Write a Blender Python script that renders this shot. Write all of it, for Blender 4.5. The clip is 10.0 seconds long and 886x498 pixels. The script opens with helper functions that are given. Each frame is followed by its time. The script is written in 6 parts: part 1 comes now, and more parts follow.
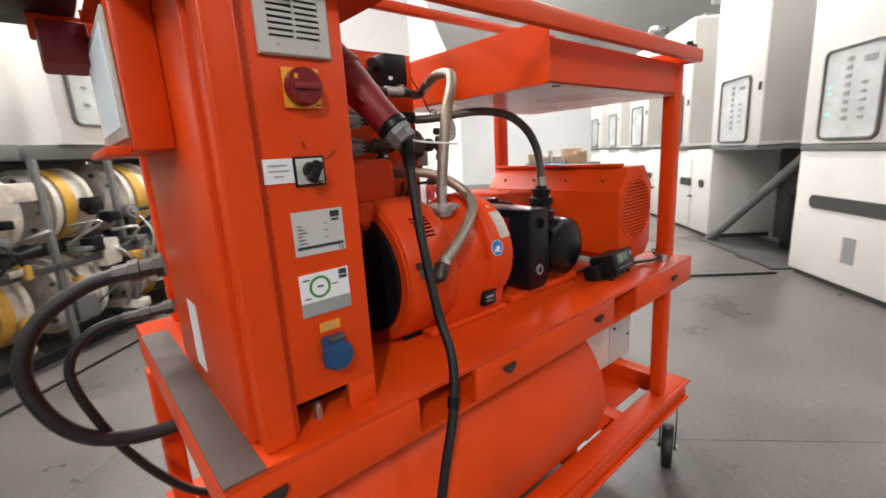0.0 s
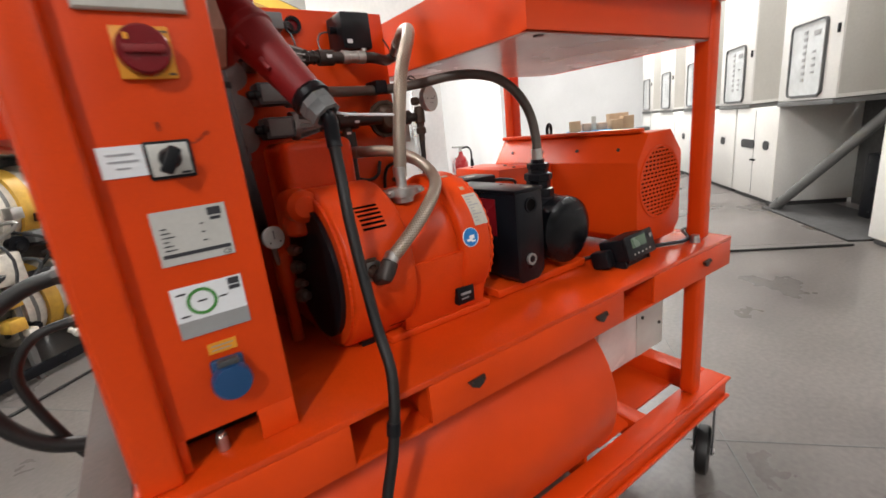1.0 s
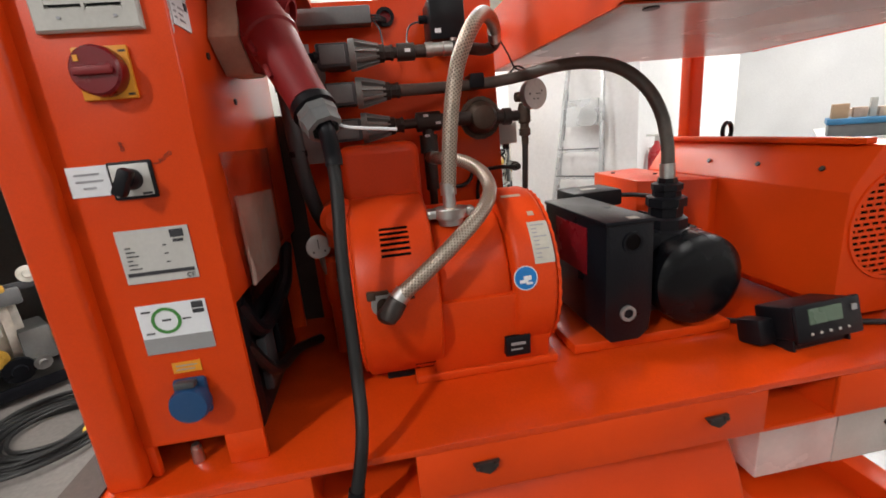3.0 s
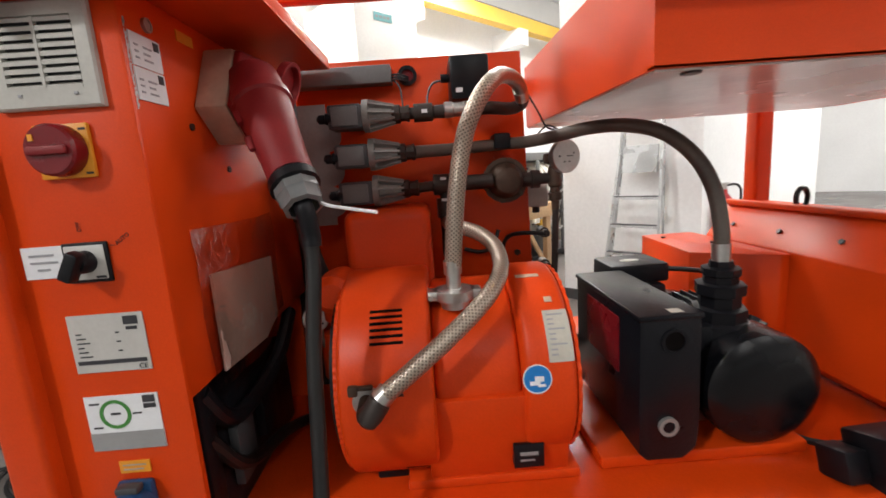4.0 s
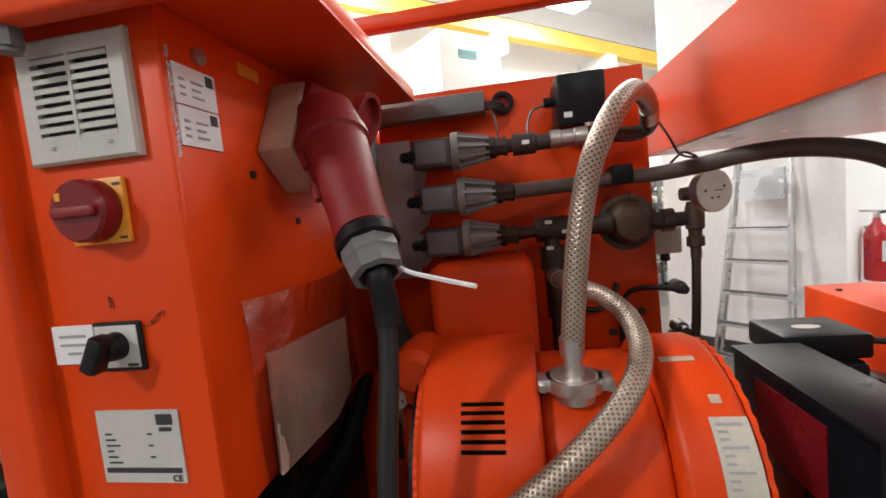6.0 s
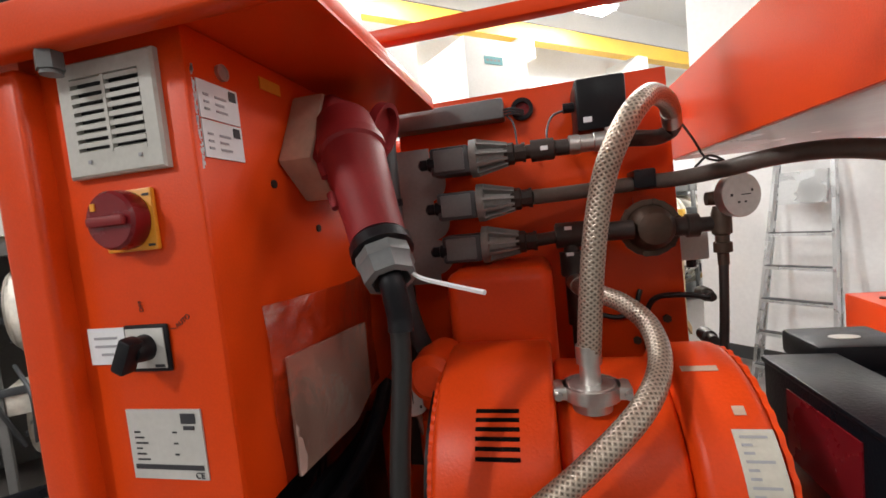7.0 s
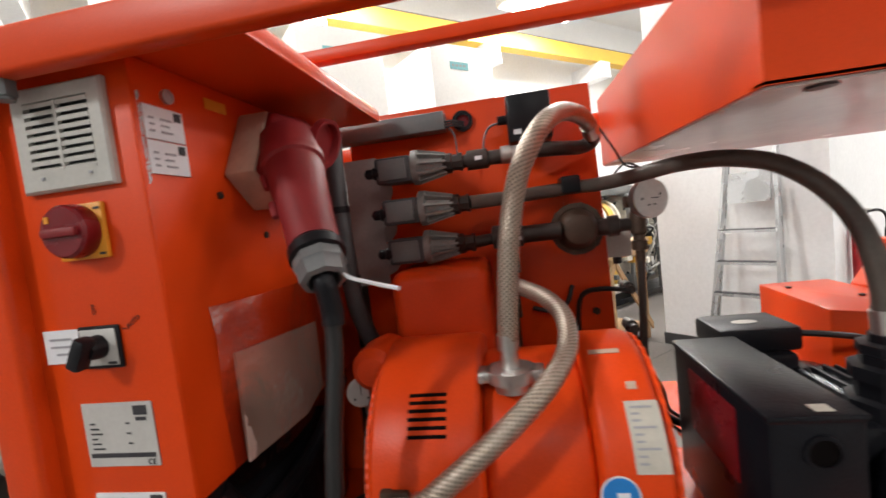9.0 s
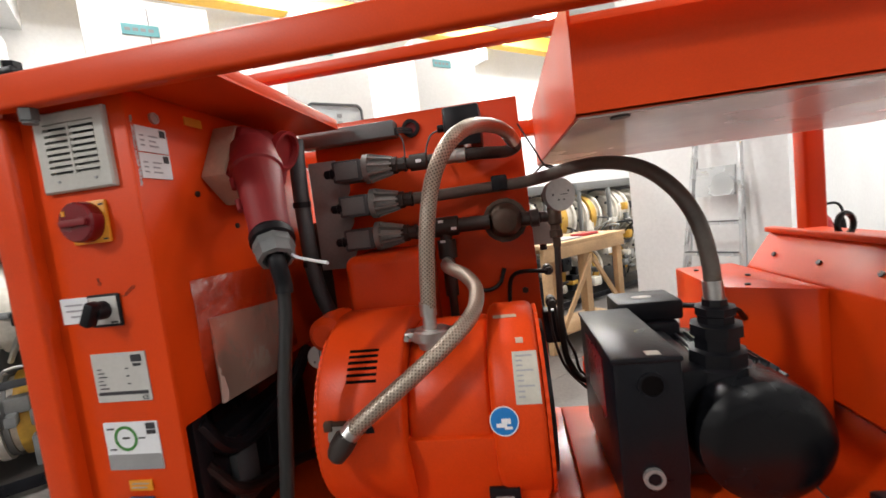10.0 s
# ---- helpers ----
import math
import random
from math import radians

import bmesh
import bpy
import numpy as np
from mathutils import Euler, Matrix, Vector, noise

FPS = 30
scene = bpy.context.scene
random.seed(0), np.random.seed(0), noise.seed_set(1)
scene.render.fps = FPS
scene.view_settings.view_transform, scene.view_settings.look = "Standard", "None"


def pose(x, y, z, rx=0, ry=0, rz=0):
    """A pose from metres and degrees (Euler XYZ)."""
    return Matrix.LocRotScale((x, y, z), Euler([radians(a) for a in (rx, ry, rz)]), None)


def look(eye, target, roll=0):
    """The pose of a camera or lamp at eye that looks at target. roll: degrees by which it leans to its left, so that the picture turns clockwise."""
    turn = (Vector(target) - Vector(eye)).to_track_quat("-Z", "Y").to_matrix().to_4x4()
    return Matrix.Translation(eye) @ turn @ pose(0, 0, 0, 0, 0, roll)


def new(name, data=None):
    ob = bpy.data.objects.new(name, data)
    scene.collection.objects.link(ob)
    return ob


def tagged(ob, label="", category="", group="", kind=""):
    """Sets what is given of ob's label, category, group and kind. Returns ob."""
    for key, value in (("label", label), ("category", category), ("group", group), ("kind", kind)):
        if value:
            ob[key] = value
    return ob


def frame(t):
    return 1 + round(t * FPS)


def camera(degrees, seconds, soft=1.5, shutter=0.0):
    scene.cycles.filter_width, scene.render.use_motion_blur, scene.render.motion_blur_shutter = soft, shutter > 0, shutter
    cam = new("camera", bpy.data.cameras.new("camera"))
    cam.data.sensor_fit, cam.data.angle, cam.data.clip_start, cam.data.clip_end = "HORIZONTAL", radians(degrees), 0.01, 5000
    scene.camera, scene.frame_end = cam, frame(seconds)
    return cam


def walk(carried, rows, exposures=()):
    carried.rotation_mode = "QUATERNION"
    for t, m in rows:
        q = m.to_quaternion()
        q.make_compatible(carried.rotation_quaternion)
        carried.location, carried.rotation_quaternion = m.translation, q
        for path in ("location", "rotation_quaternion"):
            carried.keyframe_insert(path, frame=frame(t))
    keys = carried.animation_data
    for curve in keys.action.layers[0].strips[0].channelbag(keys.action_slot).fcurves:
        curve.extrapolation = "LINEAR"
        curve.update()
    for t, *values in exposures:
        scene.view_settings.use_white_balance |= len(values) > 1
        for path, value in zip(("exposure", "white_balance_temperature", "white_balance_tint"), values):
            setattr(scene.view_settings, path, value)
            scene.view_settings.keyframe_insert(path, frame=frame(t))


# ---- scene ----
cam = camera(90.9, 10.0, soft=1.6, shutter=0.5)
PATH = [
    (0, (0.009, 0.003, 1.488), (1.279, 1.488, 1.058), -3.4),
    (0.5, (0.114, -0.082, 1.478), (1.223, 1.513, 0.999), -5.7),
    (1, (0.276, 0.015, 1.472), (1.349, 1.619, 0.946), -6.2),
    (1.5, (0.407, 0.084, 1.483), (1.257, 1.812, 0.941), -5.2),
    (2, (0.559, 0.029, 1.482), (0.954, 1.914, 0.946), -3.7),
    (2.2, (0.598, 0.019, 1.487), (0.928, 1.914, 0.941), -3.7),
    (3.3, (0.641, 0.104, 1.515), (0.88, 2.026, 1.018), -5.7),
    (3.5, (0.668, 0.126, 1.534), (0.84, 2.072, 1.105), -4.9),
    (4, (0.728, 0.172, 1.547), (0.766, 2.141, 1.199), -4.1),
    (4.5, (0.717, 0.253, 1.553), (0.687, 2.226, 1.227), -4.5),
    (5, (0.684, 0.323, 1.563), (0.615, 2.305, 1.302), -4.8),
    (5.5, (0.687, 0.337, 1.571), (0.488, 2.316, 1.36), -5.2),
    (7, (0.713, 0.335, 1.57), (0.266, 2.28, 1.434), -5.8),
    (7.5, (0.686, 0.325, 1.573), (0.237, 2.27, 1.446), -6.0),
    (8, (0.657, 0.316, 1.568), (0.224, 2.265, 1.448), -6.3),
    (8.5, (0.674, 0.309, 1.568), (0.318, 2.273, 1.438), -6.5),
    (9, (0.781, 0.284, 1.568), (0.446, 2.251, 1.43), -6.7),
    (9.5, (0.882, 0.233, 1.557), (0.552, 2.2, 1.406), -6.8),
    (10, (0.906, 0.145, 1.554), (0.599, 2.114, 1.386), -6.9),
]
walk(cam, [(t, look(eye, target, roll)) for t, eye, target, roll in PATH])

# ---- light ----
ANG = radians(43)
UX, UY = math.cos(ANG), math.sin(ANG)
HALL = (5.77, 0.97)


def hall(u, v, z=0.0):
    """A place from the hall's own axes: u along the aisle, v across it."""
    return (HALL[0] + u * UX - v * UY, HALL[1] + u * UY + v * UX, z)


scene.view_settings.exposure = -0.12
world = bpy.data.worlds.new("world")
scene.world = world
world.use_nodes = True
world.node_tree.nodes["Background"].inputs[0].default_value = (0.9, 0.95, 1.0, 1)
world.node_tree.nodes["Background"].inputs[1].default_value = 0.3
LAMP_W = 200.0
CEIL = 5.6
# the five lamps off the v 1.2 row are unseen, added to light the cart
LAMPS = [(u, 1.2, CEIL - 0.24) for u in (0.8, 4.2, 7.6, 11.0)] + [(-3.5, -2.8, CEIL - 0.24), (-6.9, -2.0, CEIL - 0.24), (-0.3, -3.2, CEIL - 0.24), (-9.8, 2.9, CEIL - 0.24), (-14.5, -0.8, CEIL - 0.24)]
# v 5.6 and 6.0 lamps are added to brighten the background; v 7.9 are the hall's
LAMPS += [(-4.6, 5.6, CEIL - 0.24), (6.0, 5.6, CEIL - 0.24), (0.9, 6.0, CEIL - 0.24), (-1.8, 7.9, 4.70), (1.6, 7.9, 4.70)]
LAMP_GAIN = {(0.8, 1.2): 0.38, (4.2, 1.2): 1.05, (7.6, 1.2): 1.3, (-3.5, -2.8): 0.15, (-0.3, -3.2): 1.0, (-6.9, -2.0): 0.3, (-9.8, 2.9): 2.1, (-14.5, -0.8): 0.7, (6.0, 5.6): 0.9, (0.9, 6.0): 0.8, (-4.6, 5.6): 0.8}
for lu, lv, lz in LAMPS:
    ld = bpy.data.lights.new("hall_lamp", "AREA")
    ld.shape, ld.size, ld.size_y = "RECTANGLE", 1.5, 0.3
    ld.energy, ld.color = LAMP_W * LAMP_GAIN.get((lu, lv), 1.0), (1.0, 0.985, 0.965)
    lo = new("hall_lamp", ld)
    lo.matrix_world = Matrix.Translation(hall(lu, lv, lz - 0.002)) @ Matrix.Rotation(ANG, 4, "Z")


# ---- materials ----
def mat(name, col, rough=0.5, metal=0.0, grain=0.06, stain=0.12, fine=140.0, wide=5.0, bump=0.0, coat=0.0, spec=0.5, rvar=0.12):
    m = bpy.data.materials.new(name)
    m.use_nodes = True
    nt = m.node_tree
    b = nt.nodes["Principled BSDF"]
    tc = nt.nodes.new("ShaderNodeTexCoord")
    n1 = nt.nodes.new("ShaderNodeTexNoise")
    n1.inputs["Scale"].default_value, n1.inputs["Detail"].default_value = fine, 3
    n2 = nt.nodes.new("ShaderNodeTexNoise")
    n2.inputs["Scale"].default_value, n2.inputs["Detail"].default_value = wide, 6
    nt.links.new(tc.outputs["Object"], n1.inputs["Vector"])
    nt.links.new(tc.outputs["Object"], n2.inputs["Vector"])
    r1 = nt.nodes.new("ShaderNodeMapRange")
    r1.inputs[1].default_value, r1.inputs[2].default_value, r1.inputs[3].default_value, r1.inputs[4].default_value = 0.3, 0.7, 1 - grain, 1 + grain
    r2 = nt.nodes.new("ShaderNodeMapRange")
    r2.inputs[1].default_value, r2.inputs[2].default_value, r2.inputs[3].default_value, r2.inputs[4].default_value = 0.3, 0.7, 1 - stain, 1 + stain * 0.5
    nt.links.new(n1.outputs["Fac"], r1.inputs[0])
    nt.links.new(n2.outputs["Fac"], r2.inputs[0])
    mu = nt.nodes.new("ShaderNodeMath")
    mu.operation = "MULTIPLY"
    nt.links.new(r1.outputs[0], mu.inputs[0])
    nt.links.new(r2.outputs[0], mu.inputs[1])
    vm = nt.nodes.new("ShaderNodeVectorMath")
    vm.operation = "SCALE"
    vm.inputs[0].default_value = col
    nt.links.new(mu.outputs[0], vm.inputs["Scale"])
    nt.links.new(vm.outputs[0], b.inputs["Base Color"])
    rr = nt.nodes.new("ShaderNodeMapRange")
    rr.inputs[1].default_value, rr.inputs[2].default_value = 0.3, 0.7
    rr.inputs[3].default_value, rr.inputs[4].default_value = max(0.02, rough - rvar * 0.5), min(1.0, rough + rvar * 0.5)
    nt.links.new(n2.outputs["Fac"], rr.inputs[0])
    nt.links.new(rr.outputs[0], b.inputs["Roughness"])
    b.inputs["Metallic"].default_value = metal
    b.inputs["Specular IOR Level"].default_value = spec
    b.inputs["Coat Weight"].default_value = coat
    b.inputs["Coat Roughness"].default_value = 0.12
    if bump:
        bp = nt.nodes.new("ShaderNodeBump")
        bp.inputs["Strength"].default_value, bp.inputs["Distance"].default_value = bump, 0.002
        nt.links.new(n1.outputs["Fac"], bp.inputs["Height"])
        nt.links.new(bp.outputs[0], b.inputs["Normal"])
    return m


def braid_mat(name, light, dark, metal, rough, turns, rate):
    """Woven hose sleeve: two crossing families of strands along the hose."""
    m = bpy.data.materials.new(name)
    m.use_nodes = True
    nt = m.node_tree
    b = nt.nodes["Principled BSDF"]
    uv = nt.nodes.new("ShaderNodeUVMap")
    sep = nt.nodes.new("ShaderNodeSeparateXYZ")
    nt.links.new(uv.outputs[0], sep.inputs[0])

    def math_node(op, a, bb):
        n = nt.nodes.new("ShaderNodeMath")
        n.operation = op
        for i, val in enumerate((a, bb)):
            if val is None:
                continue
            if isinstance(val, (int, float)):
                n.inputs[i].default_value = val
            else:
                nt.links.new(val, n.inputs[i])
        return n.outputs[0]
    a = math_node("MULTIPLY", sep.outputs[0], turns * 2 * math.pi)
    c = math_node("MULTIPLY", sep.outputs[1], rate * 2 * math.pi)
    s1 = math_node("SINE", math_node("ADD", a, c), None)
    s2 = math_node("SINE", math_node("SUBTRACT", a, c), None)
    h = math_node("MAXIMUM", s1, s2)
    h01 = math_node("MULTIPLY_ADD", h, 0.5)
    h01.node.inputs[2].default_value = 0.5
    ramp = nt.nodes.new("ShaderNodeMix")
    ramp.data_type = "RGBA"
    nt.links.new(h01, ramp.inputs[0])
    ramp.inputs[6].default_value, ramp.inputs[7].default_value = (*dark, 1), (*light, 1)
    nt.links.new(ramp.outputs[2], b.inputs["Base Color"])
    b.inputs["Metallic"].default_value, b.inputs["Roughness"].default_value = metal, rough
    bp = nt.nodes.new("ShaderNodeBump")
    bp.inputs["Strength"].default_value, bp.inputs["Distance"].default_value = 0.6, 0.001
    nt.links.new(h01, bp.inputs["Height"])
    nt.links.new(bp.outputs[0], b.inputs["Normal"])
    return m


def glow(name, col, strength):
    m = bpy.data.materials.new(name)
    m.use_nodes = True
    b = m.node_tree.nodes["Principled BSDF"]
    b.inputs["Base Color"].default_value = (*col, 1)
    b.inputs["Emission Color"].default_value = (*col, 1)
    b.inputs["Emission Strength"].default_value = strength
    return m


ORANGE = mat("orange_paint", (0.68, 0.056, 0.004), 0.36, 0, 0.04, 0.14, 420, 3.5, 0.08, 0.0, 0.26)
DECKPAINT = mat("glossy_orange_deck_paint", (0.62, 0.050, 0.004), 0.20, 0, 0.05, 0.16, 300, 4.0, 0.05, 0.0, 0.42)
MOTORBLACK = mat("glossy_black_enamel", (0.0035, 0.0038, 0.005), 0.24, 0, 0.08, 0.2, 220, 8, 0.10, 0, 0.30)
ORANGE_CAST = mat("orange_cast_paint", (0.64, 0.052, 0.0045), 0.38, 0, 0.04, 0.12, 260, 5, 0.18, 0.0, 0.24)
RED = mat("red_plastic", (0.20, 0.007, 0.009), 0.56, 0, 0.04, 0.10, 300, 9, 0.08)
DARKRED = mat("dark_red_plastic", (0.17, 0.006, 0.010), 0.25, 0, 0.03, 0.08, 200, 9, 0.05)
YELLOW = mat("yellow_plastic", (0.75, 0.30, 0.02), 0.42, 0, 0.03, 0.12, 200, 14)
CRANE = mat("crane_yellow_paint", (0.80, 0.47, 0.05), 0.5, 0, 0.05, 0.12, 30, 1.5)
BLUE = mat("blue_plastic", (0.009, 0.055, 0.15), 0.38, 0, 0.03, 0.08, 200, 12)
DOTBLUE = mat("blue_print", (0.01, 0.17, 0.48), 0.4, 0, 0.03, 0.08, 200, 12)
GREEN = mat("green_print", (0.05, 0.22, 0.04), 0.5, 0, 0.03, 0.1, 200, 30)
GREYPL = mat("light_grey_plastic", (0.50, 0.49, 0.45), 0.5, 0, 0.04, 0.12, 200, 9, 0.06)
BEIGE = mat("aged_beige_plastic", (0.46, 0.33, 0.25), 0.5, 0, 0.05, 0.2, 120, 14, 0.1)
MIDGREY = mat("mid_grey_plastic", (0.14, 0.145, 0.145), 0.45, 0, 0.05, 0.14, 160, 12, 0.1)
DARKGREY = mat("dark_grey_plastic", (0.05, 0.053, 0.057), 0.45, 0, 0.05, 0.15, 160, 12, 0.1)
BLACK = mat("black_plastic", (0.007, 0.007, 0.009), 0.40, 0, 0.06, 0.18, 160, 10, 0.12, 0, 0.22)
BLACKCAST = mat("black_cast_iron", (0.006, 0.0065, 0.009), 0.31, 0, 0.08, 0.25, 220, 8, 0.22, 0, 0.24)
RUBBER = mat("black_rubber", (0.0055, 0.005, 0.005), 0.5, 0, 0.08, 0.2, 200, 10, 0.15)
MAT_RUBBER = mat("worn_brown_rubber", (0.075, 0.052, 0.043), 0.7, 0, 0.12, 0.25, 150, 9, 0.3)
STEEL = mat("zinc_steel", (0.55, 0.54, 0.52), 0.34, 0.95, 0.06, 0.15, 120, 16, 0.1)
ALU = mat("aluminium", (0.46, 0.47, 0.48), 0.40, 0.8, 0.05, 0.10, 90, 6, 0.05)
CASTALU = mat("cast_aluminium", (0.30, 0.30, 0.29), 0.5, 0.5, 0.08, 0.2, 150, 14, 0.2)
BRONZE = mat("dull_brown_brass", (0.072, 0.043, 0.028), 0.58, 0.35, 0.10, 0.3, 120, 14, 0.2)
# own colour of the pipes; on the rear skirt it stands for shade
DARKPIPE = mat("dark_brown_pipe_and_shade", (0.040, 0.030, 0.026), 0.45, 0.3, 0.10, 0.25, 120, 14, 0.15)
WHITE = mat("white_label", (0.74, 0.75, 0.77), 0.42, 0, 0.02, 0.05, 200, 20)
PLATE = mat("silver_nameplate", (0.56, 0.55, 0.52), 0.42, 0.25, 0.03, 0.08, 200, 16)
GREYPRINT = mat("grey_print", (0.28, 0.28, 0.28), 0.5, 0, 0.03, 0.08, 200, 16)
INK = mat("dark_print", (0.03, 0.03, 0.035), 0.5, 0, 0.03, 0.1, 200, 16)
INKGREY = mat("faded_print", (0.32, 0.32, 0.34), 0.5, 0, 0.03, 0.1, 200, 16)
HANDINK = mat("marker_ink", (0.10, 0.012, 0.006), 0.5, 0, 0.05, 0.2, 200, 40)
PAPER = mat("paper", (0.62, 0.50, 0.44), 0.7, 0, 0.03, 0.10, 120, 8)
FILM = bpy.data.materials.new("clear_film")
FILM.use_nodes = True
fn = FILM.node_tree
f_out = fn.nodes["Material Output"]
f_tr, f_gl, f_mix = fn.nodes.new("ShaderNodeBsdfTransparent"), fn.nodes.new("ShaderNodeBsdfGlossy"), fn.nodes.new("ShaderNodeMixShader")
f_tr.inputs[0].default_value = (0.86, 0.80, 0.77, 1)
f_gl.inputs["Roughness"].default_value = 0.17
f_mix.inputs[0].default_value = 0.35
f_tc, f_no, f_bp = fn.nodes.new("ShaderNodeTexCoord"), fn.nodes.new("ShaderNodeTexNoise"), fn.nodes.new("ShaderNodeBump")
f_no.inputs["Scale"].default_value, f_no.inputs["Detail"].default_value = 28.0, 4
f_bp.inputs["Strength"].default_value, f_bp.inputs["Distance"].default_value = 0.5, 0.01
fn.links.new(f_tc.outputs["Object"], f_no.inputs["Vector"])
fn.links.new(f_no.outputs["Fac"], f_bp.inputs["Height"])
fn.links.new(f_bp.outputs[0], f_gl.inputs["Normal"])
fn.links.new(f_tr.outputs[0], f_mix.inputs[1])
fn.links.new(f_gl.outputs[0], f_mix.inputs[2])
fn.links.new(f_mix.outputs[0], f_out.inputs[0])
FACE = mat("dial_white", (0.62, 0.62, 0.60), 0.4, 0, 0.03, 0.06, 120, 20)
DIALGREY = mat("dial_grey", (0.075, 0.075, 0.073), 0.65, 0, 0.03, 0.06, 120, 20)
LCD = mat("lcd_green", (0.10, 0.15, 0.10), 0.25, 0, 0.02, 0.05, 120, 20)
SHEET = mat("white_sheet_metal", (0.72, 0.66, 0.62), 0.26, 0, 0.03, 0.10, 60, 3, 0.03)
ENAMEL = mat("cream_enamel", (0.74, 0.725, 0.69), 0.42, 0, 0.03, 0.07, 40, 1.2, 0.03)
ENAMEL_WORN = mat("worn_enamel", (0.70, 0.66, 0.58), 0.42, 0, 0.10, 0.35, 30, 7, 0.06)
BAND = mat("worn_yellow_paint", (0.62, 0.36, 0.05), 0.48, 0, 0.08, 0.25, 30, 6, 0.05)
BRACKETGREY = mat("grey_bracket_paint", (0.30, 0.27, 0.26), 0.5, 0, 0.05, 0.12, 150, 9, 0.05)
LADDERALU = mat("bright_aluminium", (0.62, 0.63, 0.64), 0.28, 0.92, 0.05, 0.10, 90, 6, 0.05)
# the cream enamel again, darkened to paint shade on cabinet sides
ENAMEL_SIDE_SHADE = mat("side_shade_enamel", (0.52, 0.50, 0.46), 0.5, 0, 0.03, 0.08, 40, 1.2, 0.03)
WALLPAINT = mat("white_wall_paint", (0.86, 0.86, 0.855), 0.75, 0, 0.03, 0.06, 30, 0.7, 0.05)
CEILPAINT = mat("white_ceiling_paint", (0.88, 0.875, 0.86), 0.8, 0, 0.03, 0.05, 20, 0.6)
GLASSY = mat("grey_window_pane", (0.60, 0.62, 0.62), 0.16, 0, 0.05, 0.2, 14, 2.5)
WINSEAL = mat("grey_window_seal", (0.11, 0.11, 0.11), 0.6, 0, 0.06, 0.2, 80, 8)
SEAL = mat("dark_window_seal", (0.05, 0.05, 0.05), 0.6, 0, 0.06, 0.2, 80, 8)
# shade inside the open bay, painted as a near-black colour
BAY_SHADE = mat("bay_shade_dark", (0.05, 0.048, 0.047), 0.7, 0, 0.2, 0.4, 20, 3)
GREYSTEEL = mat("grey_painted_steel", (0.15, 0.15, 0.145), 0.5, 0, 0.06, 0.2, 60, 3, 0.05)
TEAL = mat("teal_label", (0.16, 0.40, 0.42), 0.5, 0, 0.03, 0.08, 60, 5)
PINE = mat("raw_pine", (0.56, 0.36, 0.19), 0.65, 0, 0.10, 0.22, 60, 4, 0.15)
CARD = mat("brown_cardboard", (0.42, 0.28, 0.17), 0.8, 0, 0.06, 0.15, 60, 5)
BLUEBOX = mat("blue_crate", (0.05, 0.22, 0.42), 0.5, 0, 0.05, 0.12, 60, 5)
EXTRED = mat("extinguisher_red", (0.45, 0.012, 0.018), 0.3, 0, 0.03, 0.08, 80, 8, 0, 0.3)
# dullest black, painted on closed surfaces as the shade inside openings
OPENING_SHADE = mat("opening_shade_black", (0.004, 0.003, 0.003), 0.9, 0, 0.1, 0.2, 100, 10, 0, 0, 0.05)
AGED = mat("aged_label", (0.50, 0.47, 0.40), 0.5, 0, 0.04, 0.14, 160, 20)
LAMPGLOW = glow("lamp_diffuser", (1.0, 0.98, 0.95), 14.0)
SCREEN = glow("dim_screen", (0.50, 0.56, 0.60), 0.35)
LED = glow("green_led", (0.1, 0.9, 0.5), 1.5)
BRAID = braid_mat("steel_braid", (0.44, 0.37, 0.30), (0.085, 0.064, 0.048), 0.65, 0.36, 11, 150)
HOSE = mat("brown_grey_hose", (0.095, 0.078, 0.066), 0.42, 0, 0.08, 0.25, 160, 14, 0.15)


def concrete():
    m = mat("polished_concrete", (0.160, 0.143, 0.133), 0.34, 0, 0.13, 0.32, 38, 1.1, 0.06, 0, 0.4, 0.25)
    return m


CONCRETE = concrete()


# ---- mesh helpers ----
def box(bm, x0, x1, y0, y1, z0, z1, bev=0.0, seg=2, m=None):
    r = bmesh.ops.create_cube(bm, size=1.0)
    vs = r["verts"]
    for v in vs:
        v.co = Vector(((x0 + x1) / 2 + v.co.x * (x1 - x0), (y0 + y1) / 2 + v.co.y * (y1 - y0), (z0 + z1) / 2 + v.co.z * (z1 - z0)))
    out = vs
    if bev:
        es = list({e for v in vs for e in v.link_edges})
        rb = bmesh.ops.bevel(bm, geom=es, offset=bev, segments=seg, affect="EDGES", profile=0.5)
        out = list({v for f in rb["faces"] for v in f.verts} | {v for v in vs if v.is_valid})
    if m is not None:
        bmesh.ops.transform(bm, matrix=m, verts=[v for v in out if v.is_valid])
    return bm


def cyl(bm, p0, p1, r0, r1=None, seg=24, bev=0.0):
    p0, p1 = Vector(p0), Vector(p1)
    r1 = r0 if r1 is None else r1
    d = p1 - p0
    q = d.to_track_quat("Z", "Y").to_matrix().to_4x4()
    r = bmesh.ops.create_cone(bm, cap_ends=True, segments=seg, radius1=r0, radius2=r1, depth=d.length,
                              matrix=Matrix.Translation((p0 + p1) / 2) @ q)
    if bev:
        es = [e for e in {e for v in r["verts"] for e in v.link_edges} if any(len(f.verts) > 4 for f in e.link_faces)]
        bmesh.ops.bevel(bm, geom=es, offset=bev, segments=2, affect="EDGES", profile=0.5)
    return bm


